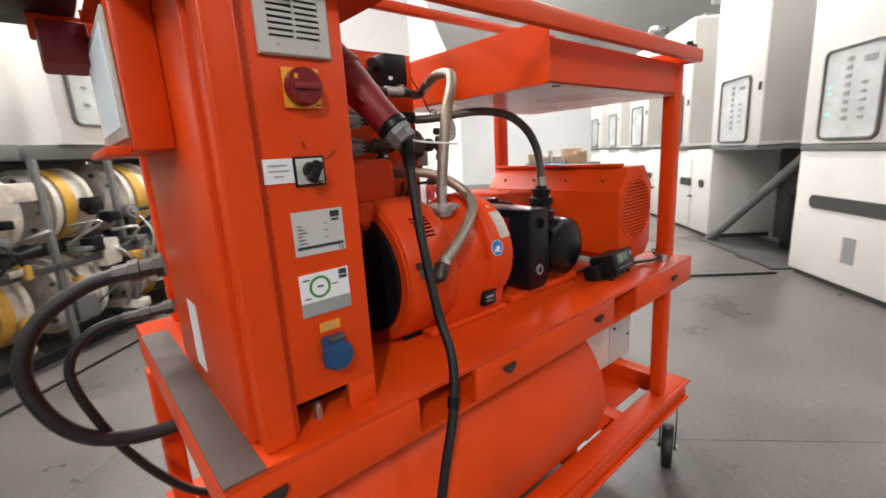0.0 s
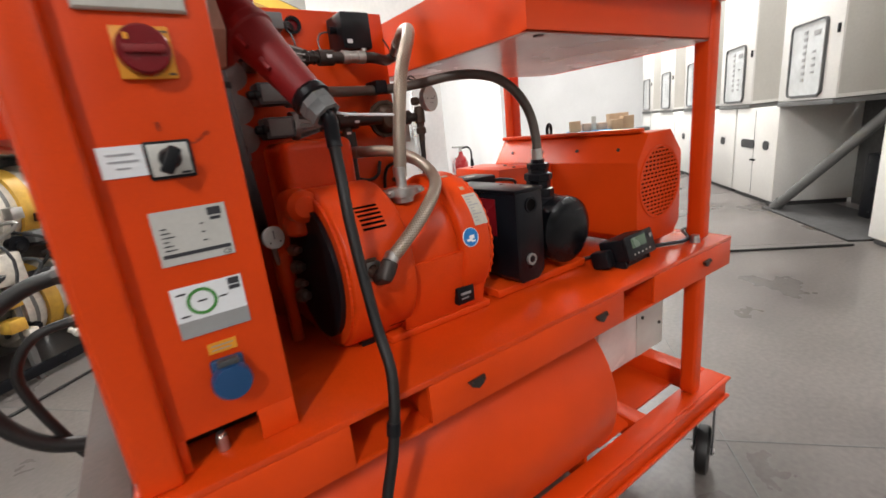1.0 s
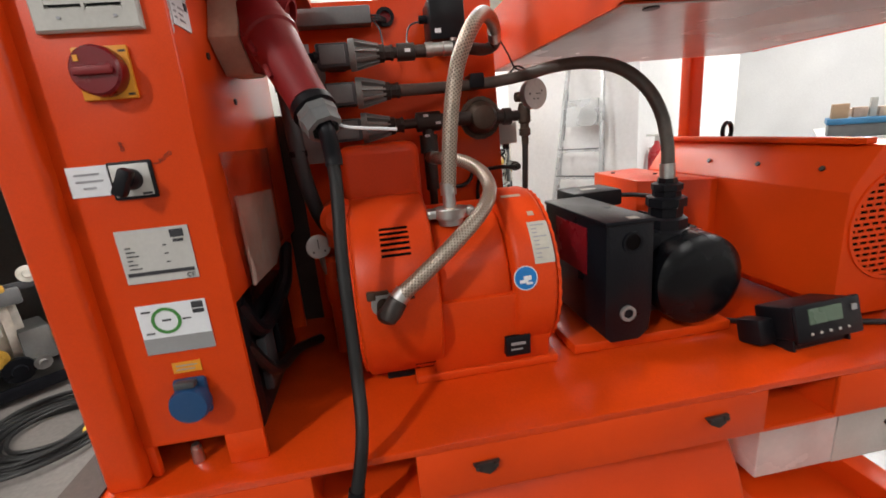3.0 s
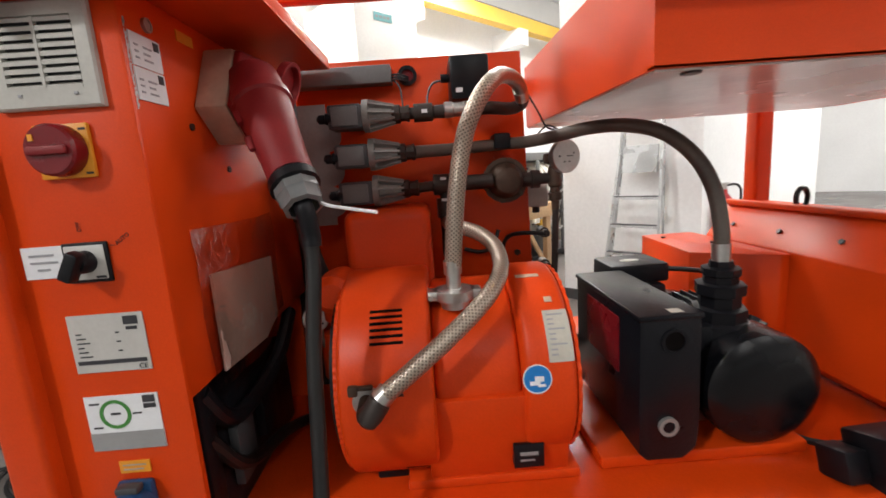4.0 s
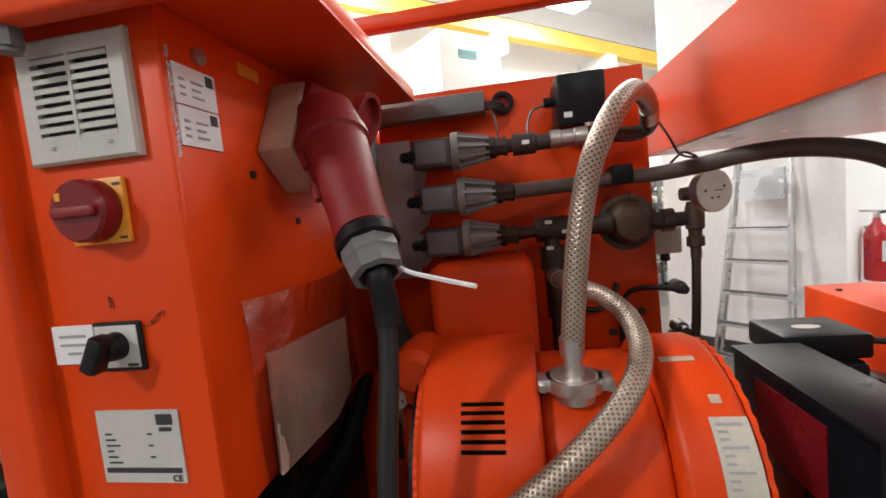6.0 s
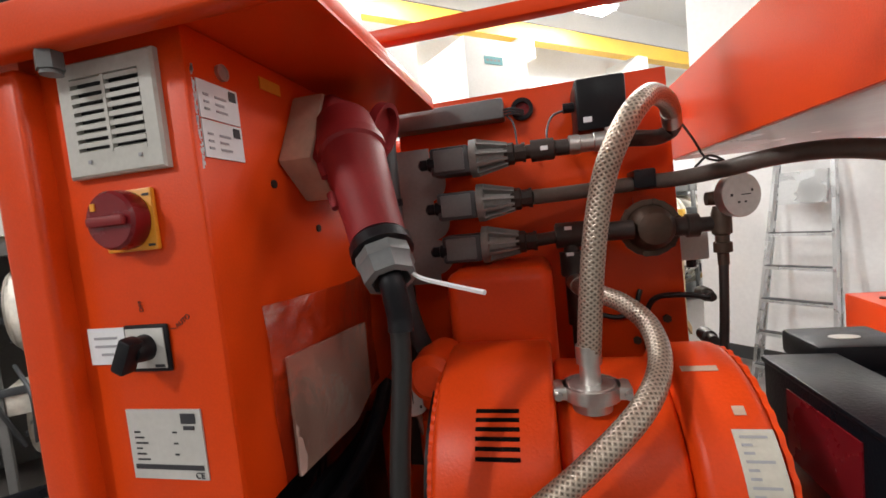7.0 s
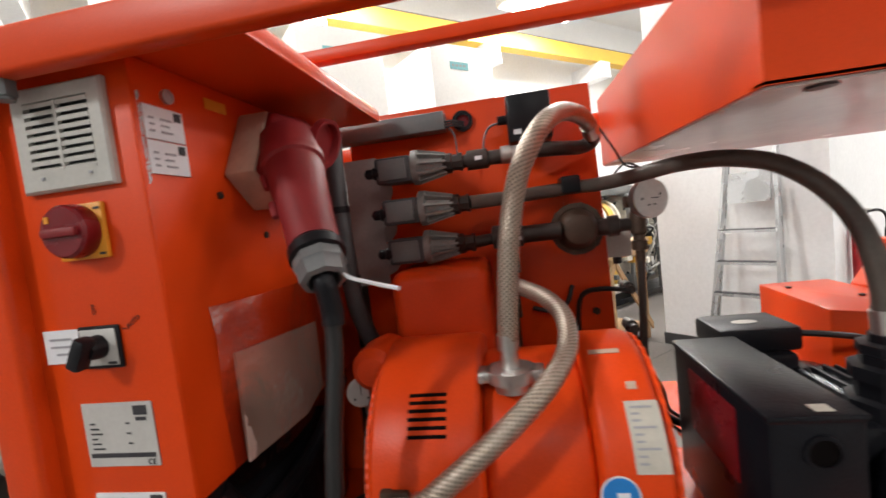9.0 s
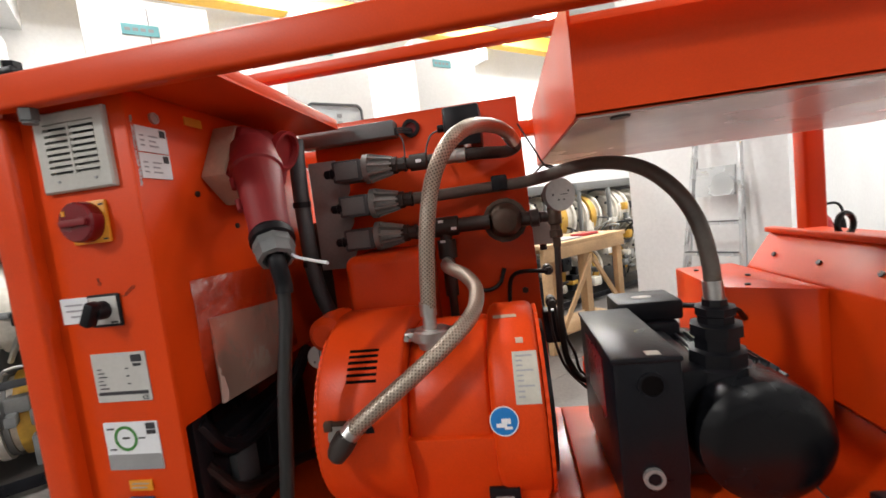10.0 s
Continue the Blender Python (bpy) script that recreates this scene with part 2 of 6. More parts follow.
def ring(bm, c, axis, r_out, r_in, depth, seg=28):
    """A ring with a square section whose axis is given; c is the middle of its back."""
    c, a = Vector(c), Vector(axis).normalized()
    q = a.to_track_quat("Z", "Y").to_matrix()
    loops = []
    for r, h in ((r_out, 0), (r_out, depth), (r_in, depth), (r_in, 0)):
        loops.append([bm.verts.new(c + q @ Vector((r * math.cos(k * 2 * math.pi / seg), r * math.sin(k * 2 * math.pi / seg), h))) for k in range(seg)])
    for i in range(4):
        a0, b0 = loops[i], loops[(i + 1) % 4]
        for k in range(seg):
            bm.faces.new((a0[k], a0[(k + 1) % seg], b0[(k + 1) % seg], b0[k]))
    return bm


def lathe(bm, c, axis, prof, seg=32):
    """A turned body: prof is a list of (distance along the axis, radius)."""
    c, a = Vector(c), Vector(axis).normalized()
    q = a.to_track_quat("Z", "Y").to_matrix()
    loops = []
    for h, r in prof:
        loops.append([bm.verts.new(c + q @ Vector((r * math.cos(k * 2 * math.pi / seg), r * math.sin(k * 2 * math.pi / seg), h))) for k in range(seg)])
    for a0, b0 in zip(loops, loops[1:]):
        for k in range(seg):
            bm.faces.new((a0[k], a0[(k + 1) % seg], b0[(k + 1) % seg], b0[k]))
    bm.faces.new(list(reversed(loops[0])))
    bm.faces.new(loops[-1])
    return bm


def prism(bm, pts, axis, a, b, bev=0.0):
    """A polygon pushed along an axis from a to b; pts are the two other coordinates in order."""
    def at(p, h):
        return {"x": (h, p[0], p[1]), "y": (p[0], h, p[1]), "z": (p[0], p[1], h)}[axis]
    lo = [bm.verts.new(at(p, a)) for p in pts]
    hi = [bm.verts.new(at(p, b)) for p in pts]
    n = len(pts)
    fs = [bm.faces.new(lo), bm.faces.new(list(reversed(hi)))]
    for k in range(n):
        fs.append(bm.faces.new((lo[k], hi[k], hi[(k + 1) % n], lo[(k + 1) % n])))
    bmesh.ops.recalc_face_normals(bm, faces=fs)
    if bev:
        bmesh.ops.bevel(bm, geom=list({e for v in lo + hi for e in v.link_edges}), offset=bev, segments=2, affect="EDGES", profile=0.5)
    return bm


def curve_points(pts, n=8):
    pts = [Vector(p) for p in pts]
    ext = [2 * pts[0] - pts[1]] + pts + [2 * pts[-1] - pts[-2]]
    out = []
    for i in range(1, len(ext) - 2):
        p0, p1, p2, p3 = ext[i - 1:i + 3]
        for k in range(n):
            t = k / n
            out.append(0.5 * (2 * p1 + (p2 - p0) * t + (2 * p0 - 5 * p1 + 4 * p2 - p3) * t * t + (3 * p1 - p0 - 3 * p2 + p3) * t ** 3))
    out.append(pts[-1])
    return out


def hose(bm, pts, r, seg=14, n=8):
    """A round tube through the points, with a UV map that runs round and along it."""
    path = curve_points(pts, n)
    uvl = bm.loops.layers.uv.verify()
    t = (path[1] - path[0]).normalized()
    side = t.orthogonal().normalized()
    loops, dist, run = [], [], 0.0
    for i, p in enumerate(path):
        d = (path[min(i + 1, len(path) - 1)] - path[max(i - 1, 0)]).normalized()
        side = (side - d * side.dot(d)).normalized()
        up = d.cross(side)
        if i:
            run += (p - path[i - 1]).length
        dist.append(run)
        loops.append([bm.verts.new(p + r * (math.cos(a) * side + math.sin(a) * up)) for a in (k * 2 * math.pi / seg for k in range(seg))])
    for i in range(len(loops) - 1):
        for k in range(seg):
            f = bm.faces.new((loops[i][k], loops[i][(k + 1) % seg], loops[i + 1][(k + 1) % seg], loops[i + 1][k]))
            for lp, uvv in zip(f.loops, ((k / seg, dist[i]), ((k + 1) / seg, dist[i]), ((k + 1) / seg, dist[i + 1]), (k / seg, dist[i + 1]))):
                lp[uvl].uv = uvv
    bm.faces.new(list(reversed(loops[0])))
    bm.faces.new(loops[-1])
    return bm


def B():
    return bmesh.new()


def finish(name, bm, material, sharp=0.6):
    bmesh.ops.recalc_face_normals(bm, faces=bm.faces)
    for f in bm.faces:
        f.smooth = True
    for e in bm.edges:
        if len(e.link_faces) == 2 and e.calc_face_angle(0) > sharp:
            e.smooth = False
    me = bpy.data.meshes.new(name)
    bm.to_mesh(me)
    bm.free()
    me.materials.append(material)
    return me


def thing(name, label, category, at=(0, 0, 0), group="", kind=""):
    ob = new(name)
    ob.empty_display_size = 0.05
    ob.location = at
    return tagged(ob, label, category, group, kind)


def part(name, bm, material, parent, label=""):
    """One mesh, given in world places, as a part of a thing or of a part."""
    ob = new(name, finish(name, bm, material))
    ob.parent = parent
    if parent.data is None:
        ob.matrix_parent_inverse = Matrix.Translation(-parent.location)
    if label:
        ob["label"] = label
    if name in ("print", "name_print", "sign_print", "needle", "maker_mark"):
        ob["kind"] = "stuff"
    return ob


def solo(name, bm, material, label, category, group="", kind=""):
    return tagged(new(name, finish(name, bm, material)), label, category, group, kind)


def structure(name, bm, material, label=""):
    return tagged(new(name, finish(name, bm, material)), label, "", "", "structure")


def bars(bm, place, rows):
    """Unreadable print as small bars. place(a, b, h) gives a point; rows are (a0, a1, b0, b1)."""
    for a0, a1, b0, b1 in rows:
        vs = [bm.verts.new(place(a, b, h)) for h in (0, 0.0006) for a, b in ((a0, b0), (a1, b0), (a1, b1), (a0, b1))]
        for q in ((0, 1, 2, 3), (7, 6, 5, 4), (0, 4, 5, 1), (1, 5, 6, 2), (2, 6, 7, 3), (3, 7, 4, 0)):
            bm.faces.new([vs[i] for i in q])
    return bm


def letters(name, text, size, m, material, parent):
    cu = bpy.data.curves.new(name, "FONT")
    cu.body, cu.size, cu.extrude = text, size, 0.0003
    cu.align_x, cu.align_y = "CENTER", "CENTER"
    tmp = bpy.data.objects.new(name, cu)
    scene.collection.objects.link(tmp)
    dg = bpy.context.evaluated_depsgraph_get()
    me = bpy.data.meshes.new_from_object(tmp.evaluated_get(dg))
    bpy.data.objects.remove(tmp)
    me.transform(m)
    me.materials.clear()
    me.materials.append(material)
    ob = new(name, me)
    ob.parent = parent
    if parent.data is None:
        ob.matrix_parent_inverse = Matrix.Translation(-parent.location)
    return ob


# ---- the hall ----
def hbox(bm, u0, u1, v0, v1, z0, z1, bev=0.0):
    m = Matrix.Translation((HALL[0], HALL[1], 0)) @ Matrix.Rotation(ANG, 4, "Z")
    return box(bm, u0, u1, v0, v1, z0, z1, bev, 2, m)


U0, U1, V0, V1 = -18.0, 15.0, -9.0, 9.2
structure("floor", hbox(B(), U0, U1, V0, V1, -0.2, 0.0), CONCRETE, "pale grey polished concrete hall floor")
structure("ceiling", hbox(B(), U0 - 0.2, U1 + 0.2, V0 - 0.2, V1 + 0.2, CEIL, CEIL + 0.2), CEILPAINT)
structure("wall_south", hbox(B(), U0 - 0.2, U1 + 0.2, V0 - 0.2, V0, -0.2, CEIL), WALLPAINT)
structure("wall_north", hbox(B(), U0 - 0.2, U1 + 0.2, V1, V1 + 0.2, -0.2, CEIL), WALLPAINT)
structure("wall_west", hbox(B(), U0 - 0.2, U0, V0, V1, -0.2, CEIL), WALLPAINT)
structure("wall_east", hbox(B(), U1, U1 + 0.2, V0, V1, -0.2, CEIL), WALLPAINT)
structure("wall_partition", hbox(B(), 0.2, 9.0, 4.03, 5.42, 0.0, 3.6), WALLPAINT, "white painted partition wall with a dark skirting")
bm = B()
hbox(bm, 0.185, 0.2, 4.015, 5.435, 0.0, 0.12)
hbox(bm, 0.2, 9.0, 4.015, 4.03, 0.0, 0.12)
structure("baseboard", bm, SEAL, "black skirting along the partition wall")
# saw cuts in the concrete
bm = B()
for u in range(-15, 15, 3):
    hbox(bm, u + 0.18, u + 0.186, V0 + 0.1, V1 - 0.1, 0.0005, 0.0022)
for v in (-0.72, 2.28, 5.28):
    hbox(bm, U0 + 0.1, U1 - 0.1, v, v + 0.006, 0.0006, 0.0024)
structure("floor_joint", bm, GREYSTEEL, "dark saw-cut joints in the concrete floor")
bm = B()
hbox(bm, -17.9, 14.9, 8.5, 8.72, 4.36, 4.62)
structure("crane_beam", bm, CRANE, "yellow painted crane rail beam under the ceiling")
bm = B()
hbox(bm, -17.9, 14.9, 8.57, 8.63, 4.62, 4.68)
structure("crane_rail", bm, GREYSTEEL, "grey steel crane rail on the yellow beam")
for u in (-11, -8, -5, -2, 1, 4, 7, 10, 13):
    structure("beam_bracket", hbox(B(), u - 0.15, u + 0.15, 8.45, 9.2, 4.05, 4.36), WALLPAINT)

# ceiling lamps, with housings for the added out-of-view ones too
for lu, lv, lz in LAMPS:
    lp = thing("ceiling_lamp", "white linear lamp of a partly added ceiling set, switched on", "lamp", hall(lu, lv, CEIL), "hall ceiling lamps")
    for du in (-0.6, 0.6):
        part("hanger_rod", hbox(B(), lu + du - 0.008, lu + du + 0.008, lv - 0.008, lv + 0.008, lz + 0.2, CEIL), STEEL, lp)
    part("housing", hbox(B(), lu - 0.8, lu + 0.8, lv - 0.18, lv + 0.18, lz + 0.026, lz + 0.2, 0.01), ENAMEL, lp)
    part("diffuser", hbox(B(), lu - 0.76, lu + 0.76, lv - 0.15, lv + 0.15, lz, lz + 0.026, 0.006), LAMPGLOW, lp, "glowing white diffuser")


def rounded(w, h, r, n=5):
    out = []
    for cx, cy, a0 in ((w / 2 - r, h / 2 - r, 0), (-w / 2 + r, h / 2 - r, 90), (-w / 2 + r, -h / 2 + r, 180), (w / 2 - r, -h / 2 + r, 270)):
        for k in range(n + 1):
            a = radians(a0 + 90 * k / n)
            out.append((cx + r * math.cos(a), cy + r * math.sin(a)))
    return out


def facing(side, u, v, z):
    """From (across, up, out) of a machine front to the world; side 1 fronts look along +v, -1 along -v."""
    m = Matrix.Translation((HALL[0], HALL[1], 0)) @ Matrix.Rotation(ANG, 4, "Z") @ Matrix.Translation((u, v, z))
    f = Matrix(((1, 0, 0, 0), (0, 0, side, 0), (0, 1, 0, 0), (0, 0, 0, 1)))
    return m @ f


def slab_rounded(bm, m, w, h, r, d0, d1):
    pts = rounded(w, h, r)
    prism(bm, pts, "z", d0, d1)
    return m


def front_window(parent, side, u, v, z, w, h):
    m = facing(side, u, v, z)
    bm = B()
    outer, inner = rounded(w, h, 0.07), rounded(w - 0.036, h - 0.036, 0.055)
    loops = [[bm.verts.new(m @ Vector((p[0], p[1], d))) for p in pts] for pts, d in ((outer, 0.0), (outer, 0.03), (inner, 0.03), (inner, 0.0))]
    n = len(outer)
    for i in range(4):
        a, b = loops[i], loops[(i + 1) % 4]
        for k in range(n):
            bm.faces.new((a[k], a[(k + 1) % n], b[(k + 1) % n], b[k]))
    win = part("window", bm, WINSEAL, parent, "rounded window with a dark rubber seal")
    bm = B()
    bm.faces.new([bm.verts.new(m @ Vector((p[0], p[1], 0.012))) for p in inner])
    bm.faces.new([bm.verts.new(m @ Vector((p[0], p[1], 0.004))) for p in reversed(inner)])
    part("pane", bm, GLASSY, win, "grey pane over a control panel")
    rng = random.Random(int(u * 100) + 7)
    rows = []
    for k in range(8):
        y = h * 0.36 - k * h * 0.09
        rows.append((w * 0.02, w * 0.11, y - 0.018, y + 0.018))
        if k > 2 and rng.random() < 0.8:
            rows.append((-w * 0.25, -w * 0.16, y - 0.012, y + 0.012))
    rows.append((-w * 0.34, -w * 0.16, h * 0.30, h * 0.36))
    for row in rows:
        part("panel_switch", bars(B(), lambda a, b, d: m @ Vector((a, b, 0.014 + d * 8)), [row]), GREYPRINT, win)



def aisle_machine(u0, u1, v, lower=None):
    """A tall cream cabinet over a base unit, front at v, standing on the south side of the aisle."""
    t = thing("machine_cabinet", "tall cream enamelled machine cabinet with a rounded window", "cabinet", hall((u0 + u1) / 2, v - 0.6, 0), "cabinets along the aisle")
    part("upper_housing", hbox(B(), u0, u1, v - 0.95, v, 1.36, 3.3, 0.012), ENAMEL, t)
    part("ledge", hbox(B(), u0 + 0.02, u1 - 0.02, v - 0.9, v + 0.012, 1.30, 1.355, 0.006), GREYSTEEL, t, "grey ledge strip under the housing")
    front_window(t, 1, (u0 + u1) / 2 + 0.0, v + 0.002, 1.80, 0.68, 0.80)
    part("name_strip", hbox(B(), u0 + 0.30, u1 - 0.30, v, v + 0.006, 1.385, 1.415), GREYPRINT, t, "grey printed strip")
    # thin slab that lays the side's shade over the cream housing
    part("side_panel", hbox(B(), u0 - 0.003, u0 + 0.004, v - 0.90, v - 0.02, 1.40, 3.26, 0.002), ENAMEL_SIDE_SHADE, t, "side panel with its shade painted in as grey")
    part("latch", hbox(B(), u0 + 0.04, u0 + 0.07, v, v + 0.02, 2.0, 2.09, 0.004), BLACK, t)
    if lower:
        a, b = lower
        part("base_unit", hbox(B(), a, b, v - 0.95, v - 0.01, 0.06, 1.30, 0.012), ENAMEL, t)
        part("plinth", hbox(B(), a + 0.03, b - 0.03, v - 0.9, v - 0.05, 0.0, 0.06), SEAL, t)
        m = facing(1, (a + b) / 2, v - 0.008, 0.80)
        for k, (du, w) in enumerate(((-0.28 * (b - a), 0.16), (0.15 * (b - a), 0.42))):
            bm = B()
            slab_rounded(bm, m, w, 0.12, 0.05, 0.0, 0.008)
            bmesh.ops.transform(bm, matrix=m @ Matrix.Translation((du, 0, 0)), verts=bm.verts)
            part("recess_handle", bm, SEAL, t, "dark oval recessed handle")
        for du in (-0.06, 0.02):
            part("lock", cyl(B(), m @ Vector((du, -0.22, 0)), m @ Vector((du, -0.22, 0.03)), 0.014, seg=10), BLACK, t)
        part("door_gap", hbox(B(), (a + b) / 2 - 0.003, (a + b) / 2 + 0.003, v - 0.012, v - 0.007, 0.1, 1.26), SEAL, t)
    return t


c1 = aisle_machine(-1.05, 0.12, 0.0)
part("base_unit", hbox(B(), -1.9, 0.12, -0.95, -0.01, 0.06, 1.30, 0.012), ENAMEL, c1)
part("plinth", hbox(B(), -1.87, 0.09, -0.9, -0.05, 0.0, 0.06), SEAL, c1)
bm = B()
mm = facing(1, -0.62, -0.008, 0.80)
slab_rounded(bm, mm, 1.05, 0.13, 0.06, 0.0, 0.008)
bmesh.ops.transform(bm, matrix=mm, verts=bm.verts)
part("recess_handle", bm, SEAL, c1, "long dark recessed slot")
for z in (1.62, 1.80, 1.86):
    part("indicator_light", hbox(B(), -0.232, -0.212, 0.016, 0.024, z, z + 0.018), LED, c1, "small green light")
part("vent_panel", hbox(B(), -0.72, -0.58, -0.012, -0.004, 0.28, 0.52), GREYPRINT, c1, "faded grey vent panel")
aisle_machine(0.85, 2.0, 0.0)
aisle_machine(2.75, 3.9, 0.0, lower=(1.95, 3.2))
aisle_machine(4.65, 5.8, 0.0, lower=(3.25, 5.2))
aisle_machine(6.55, 7.7, 0.0, lower=(5.25, 7.6))
aisle_machine(8.45, 9.6, 0.0, lower=(7.65, 9.6))

# open bay between two base units, with its slanting chute; backplate and tray carry its shade as dark colour
bay = thing("machine_bay", "open machine bay, its shade painted dark, with a slanting grey chute", "machine", hall(1.0, -0.8, 0))
part("backplate", hbox(B(), 0.14, 1.93, -0.98, -0.92, 0.0, 1.30), BAY_SHADE, bay)
for u in (0.4, 0.95):
    part("column", hbox(B(), u, u + 0.1, -0.9, -0.72, 0.0, 1.28, 0.01), BLACKCAST, bay)
bm = B()
cyl(bm, hall(1.75, 0.02, 0.05), hall(0.75, -0.55, 1.28), 0.058, seg=18)
cyl(bm, hall(1.77, 0.03, 0.03), hall(1.70, -0.01, 0.12), 0.068, seg=18)
part("chute", bm, GREYSTEEL, bay, "slanting grey round chute pipe")
part("drip_tray", hbox(B(), 0.16, 1.9, -0.7, 0.12, 0.0, 0.02, 0.005), BAY_SHADE, bay)
for u in (0.3, 0.8):
    part("machine_block", hbox(B(), u, u + 0.3, -0.92, -0.5, 0.02, 0.7 + 0.3 * (u % 0.7), 0.02), BLACKCAST, bay)

# bundled pipes over the aisle cabinets
pb = thing("overhead_pipes", "jumbled grey pipes and ducts on top of the cabinets", "pipes", hall(3.0, -0.5, 3.3))
rng = random.Random(5)
for k in range(16):
    u = 0.8 + rng.random() * 7.0
    v = -0.85 + rng.random() * 0.7
    z = 3.42 + rng.random() * 0.35
    L = 0.3 + rng.random() * 0.9
    bm = B()
    a, b = hall(u, v, z), hall(u + L * (rng.random() - 0.3), v + 0.2 * (rng.random() - 0.5), z + 0.25 * (rng.random() - 0.4))
    hose(bm, [a, ((a[0] + b[0]) / 2, (a[1] + b[1]) / 2, (a[2] + b[2]) / 2 + 0.1), b], 0.03 + 0.05 * rng.random(), 10, 4)
    part("pipe", bm, rng.choice([GREYSTEEL, ALU, DARKGREY, ENAMEL]), pb)
for u in (1.4, 3.3, 5.2, 7.1):
    part("stub", hbox(B(), u - 0.1, u + 0.1, -0.75, -0.35, 3.3, 3.45, 0.01), GREYSTEEL, pb)


# ---- the row of process machines behind the cart ----
def drum(parent, u, v, z, r, length, rng):
    ax = Vector((UX, UY, 0))
    c = Vector(hall(u, v, z))
    bm = B()
    lathe(bm, c, ax, [(0, r * 0.80), (0.02, r * 0.86), (0.05, r * 0.86), (0.05, r), (0.10, r), (0.10, r * 0.88), (length - 0.1, r * 0.88), (length - 0.1, r), (length - 0.05, r), (length - 0.05, r * 0.8), (length, r * 0.75)], 28)
    d = part("drum", bm, ENAMEL_WORN, parent, "off-white flanged drum")
    part("yellow_band", ring(B(), c + ax * (length * (0.30 + 0.12 * rng.random())), ax, r * 0.985, r * 0.86, 0.10 + 0.04 * rng.random()), BAND if rng.random() < 0.75 else ENAMEL_WORN, d, "wide painted band")
    part("yellow_band", ring(B(), c + ax * 0.105, ax, r * 0.94, r * 0.86, 0.035), GREYSTEEL, d, "grey clamp band")
    side = Vector((-UY, UX, 0))
    for k in range(8):
        a = k * math.pi / 4 + 0.2
        o = c + (side * math.cos(a) + Vector((0, 0, 1)) * math.sin(a)) * r * 0.7
        part("bolt", cyl(B(), o - ax * 0.02, o + ax * 0.02, 0.022, seg=6), DARKGREY, d)
    return d


def row_machine(u, k):
    rng = random.Random(40 + k)
    v = 6.75
    t = thing("process_machine", "white and yellow process machine under a cream housing", "machine", hall(u, v + 0.6, 0), "process machines in a row")
    if u < 0:
        part("housing", hbox(B(), u - 0.36, u + 0.48, v, v + 1.1, 1.74, 3.42, 0.012), ENAMEL, t)
        part("name_strip", hbox(B(), u - 0.12, u + 0.12, v - 0.006, v, 3.155, 3.235), TEAL, t, "teal name strip with faded print")
        bm = B()
        m = facing(-1, u, v - 0.007, 3.195)
        bars(bm, lambda a, b, h: m @ Vector((a, b, h)), [(-0.10 + 0.05 * i, -0.065 + 0.05 * i, -0.012, 0.012) for i in range(4)])
        part("name_print", bm, GREYPRINT, t)
        if u > -3.0:
            front_window(t, -1, u + 0.06, v - 0.002, 2.30, 0.56, 0.80)
        else:
            part("door_seam", hbox(B(), u + 0.055, u + 0.061, v - 0.004, v - 0.0005, 1.80, 3.36), GREYSTEEL, t)
            hd = part("door_handle", hbox(B(), u + 0.10, u + 0.13, v - 0.05, v - 0.03, 2.10, 2.34, 0.006), BLACK, t, "black bar handle")
            for z in (2.12, 2.30):
                part("handle_post", hbox(B(), u + 0.102, u + 0.128, v - 0.03, v - 0.0005, z, z + 0.025), BLACK, hd)
    part("bed", hbox(B(), u - 0.62, u + 0.72, v + 0.05, v + 1.0, 1.62, 1.74, 0.01), GREYSTEEL, t, "grey machine bed")
    part("back_panel", hbox(B(), u - 0.68, u + 0.68, v + 0.85, v + 0.88, 0.0, 1.62), GREYSTEEL, t, "grey rear panel")
    for du in (-0.62, 0.06):
        drum(t, u + du + 0.06 * rng.random(), v + 0.30, 1.22 + 0.05 * rng.random(), 0.31 + 0.045 * rng.random(), 0.42 + 0.12 * rng.random(), rng)
        drum(t, u + du + 0.08 * rng.random(), v + 0.33, 0.46 + 0.05 * rng.random(), 0.30 + 0.05 * rng.random(), 0.40 + 0.14 * rng.random(), rng)
    for a in (u - 0.68, u + 0.01):
        part("upright", hbox(B(), a, a + 0.045, v - 0.03, v + 0.02, 0.0, 1.62, 0.004), GREYSTEEL, t)
    part("rail", hbox(B(), u - 0.68, u + 0.70, v - 0.05, v - 0.02, 0.74, 0.79, 0.004), DARKGREY, t)
    part("rail", hbox(B(), u - 0.68, u + 0.70, v - 0.05, v - 0.02, 0.04, 0.12, 0.004), BLACKCAST, t)
    for i in range(9):
        uu = u - 0.6 + rng.random() * 1.1
        z0, z1 = 0.3 + rng.random() * 1.0, 0.2 + rng.random() * 1.1
        pts = [hall(uu, v + 0.05, z0), hall(uu + 0.12, v - 0.12 - 0.1 * rng.random(), (z0 + z1) / 2 + 0.1), hall(uu + 0.3 * rng.random(), v + 0.05, z1)]
        part("line", hose(B(), pts, 0.010 + 0.008 * rng.random(), 8, 5), rng.choice([RUBBER, STEEL, DARKGREY]), t)
    # motor blocks, valve bodies and round flanges packed between the drums
    for i in range(7):
        uu, zz = u - 0.66 + rng.random() * 1.2, 0.16 + rng.random() * 1.15
        w, h = 0.08 + 0.16 * rng.random(), 0.08 + 0.20 * rng.random()
        part("valve_block", hbox(B(), uu, uu + w, v - 0.08 * rng.random(), v + 0.30, zz, min(zz + h, 1.45), 0.014), rng.choice([BLACKCAST, DARKGREY, MIDGREY, ENAMEL_WORN, ENAMEL_WORN, GREYSTEEL]), t)
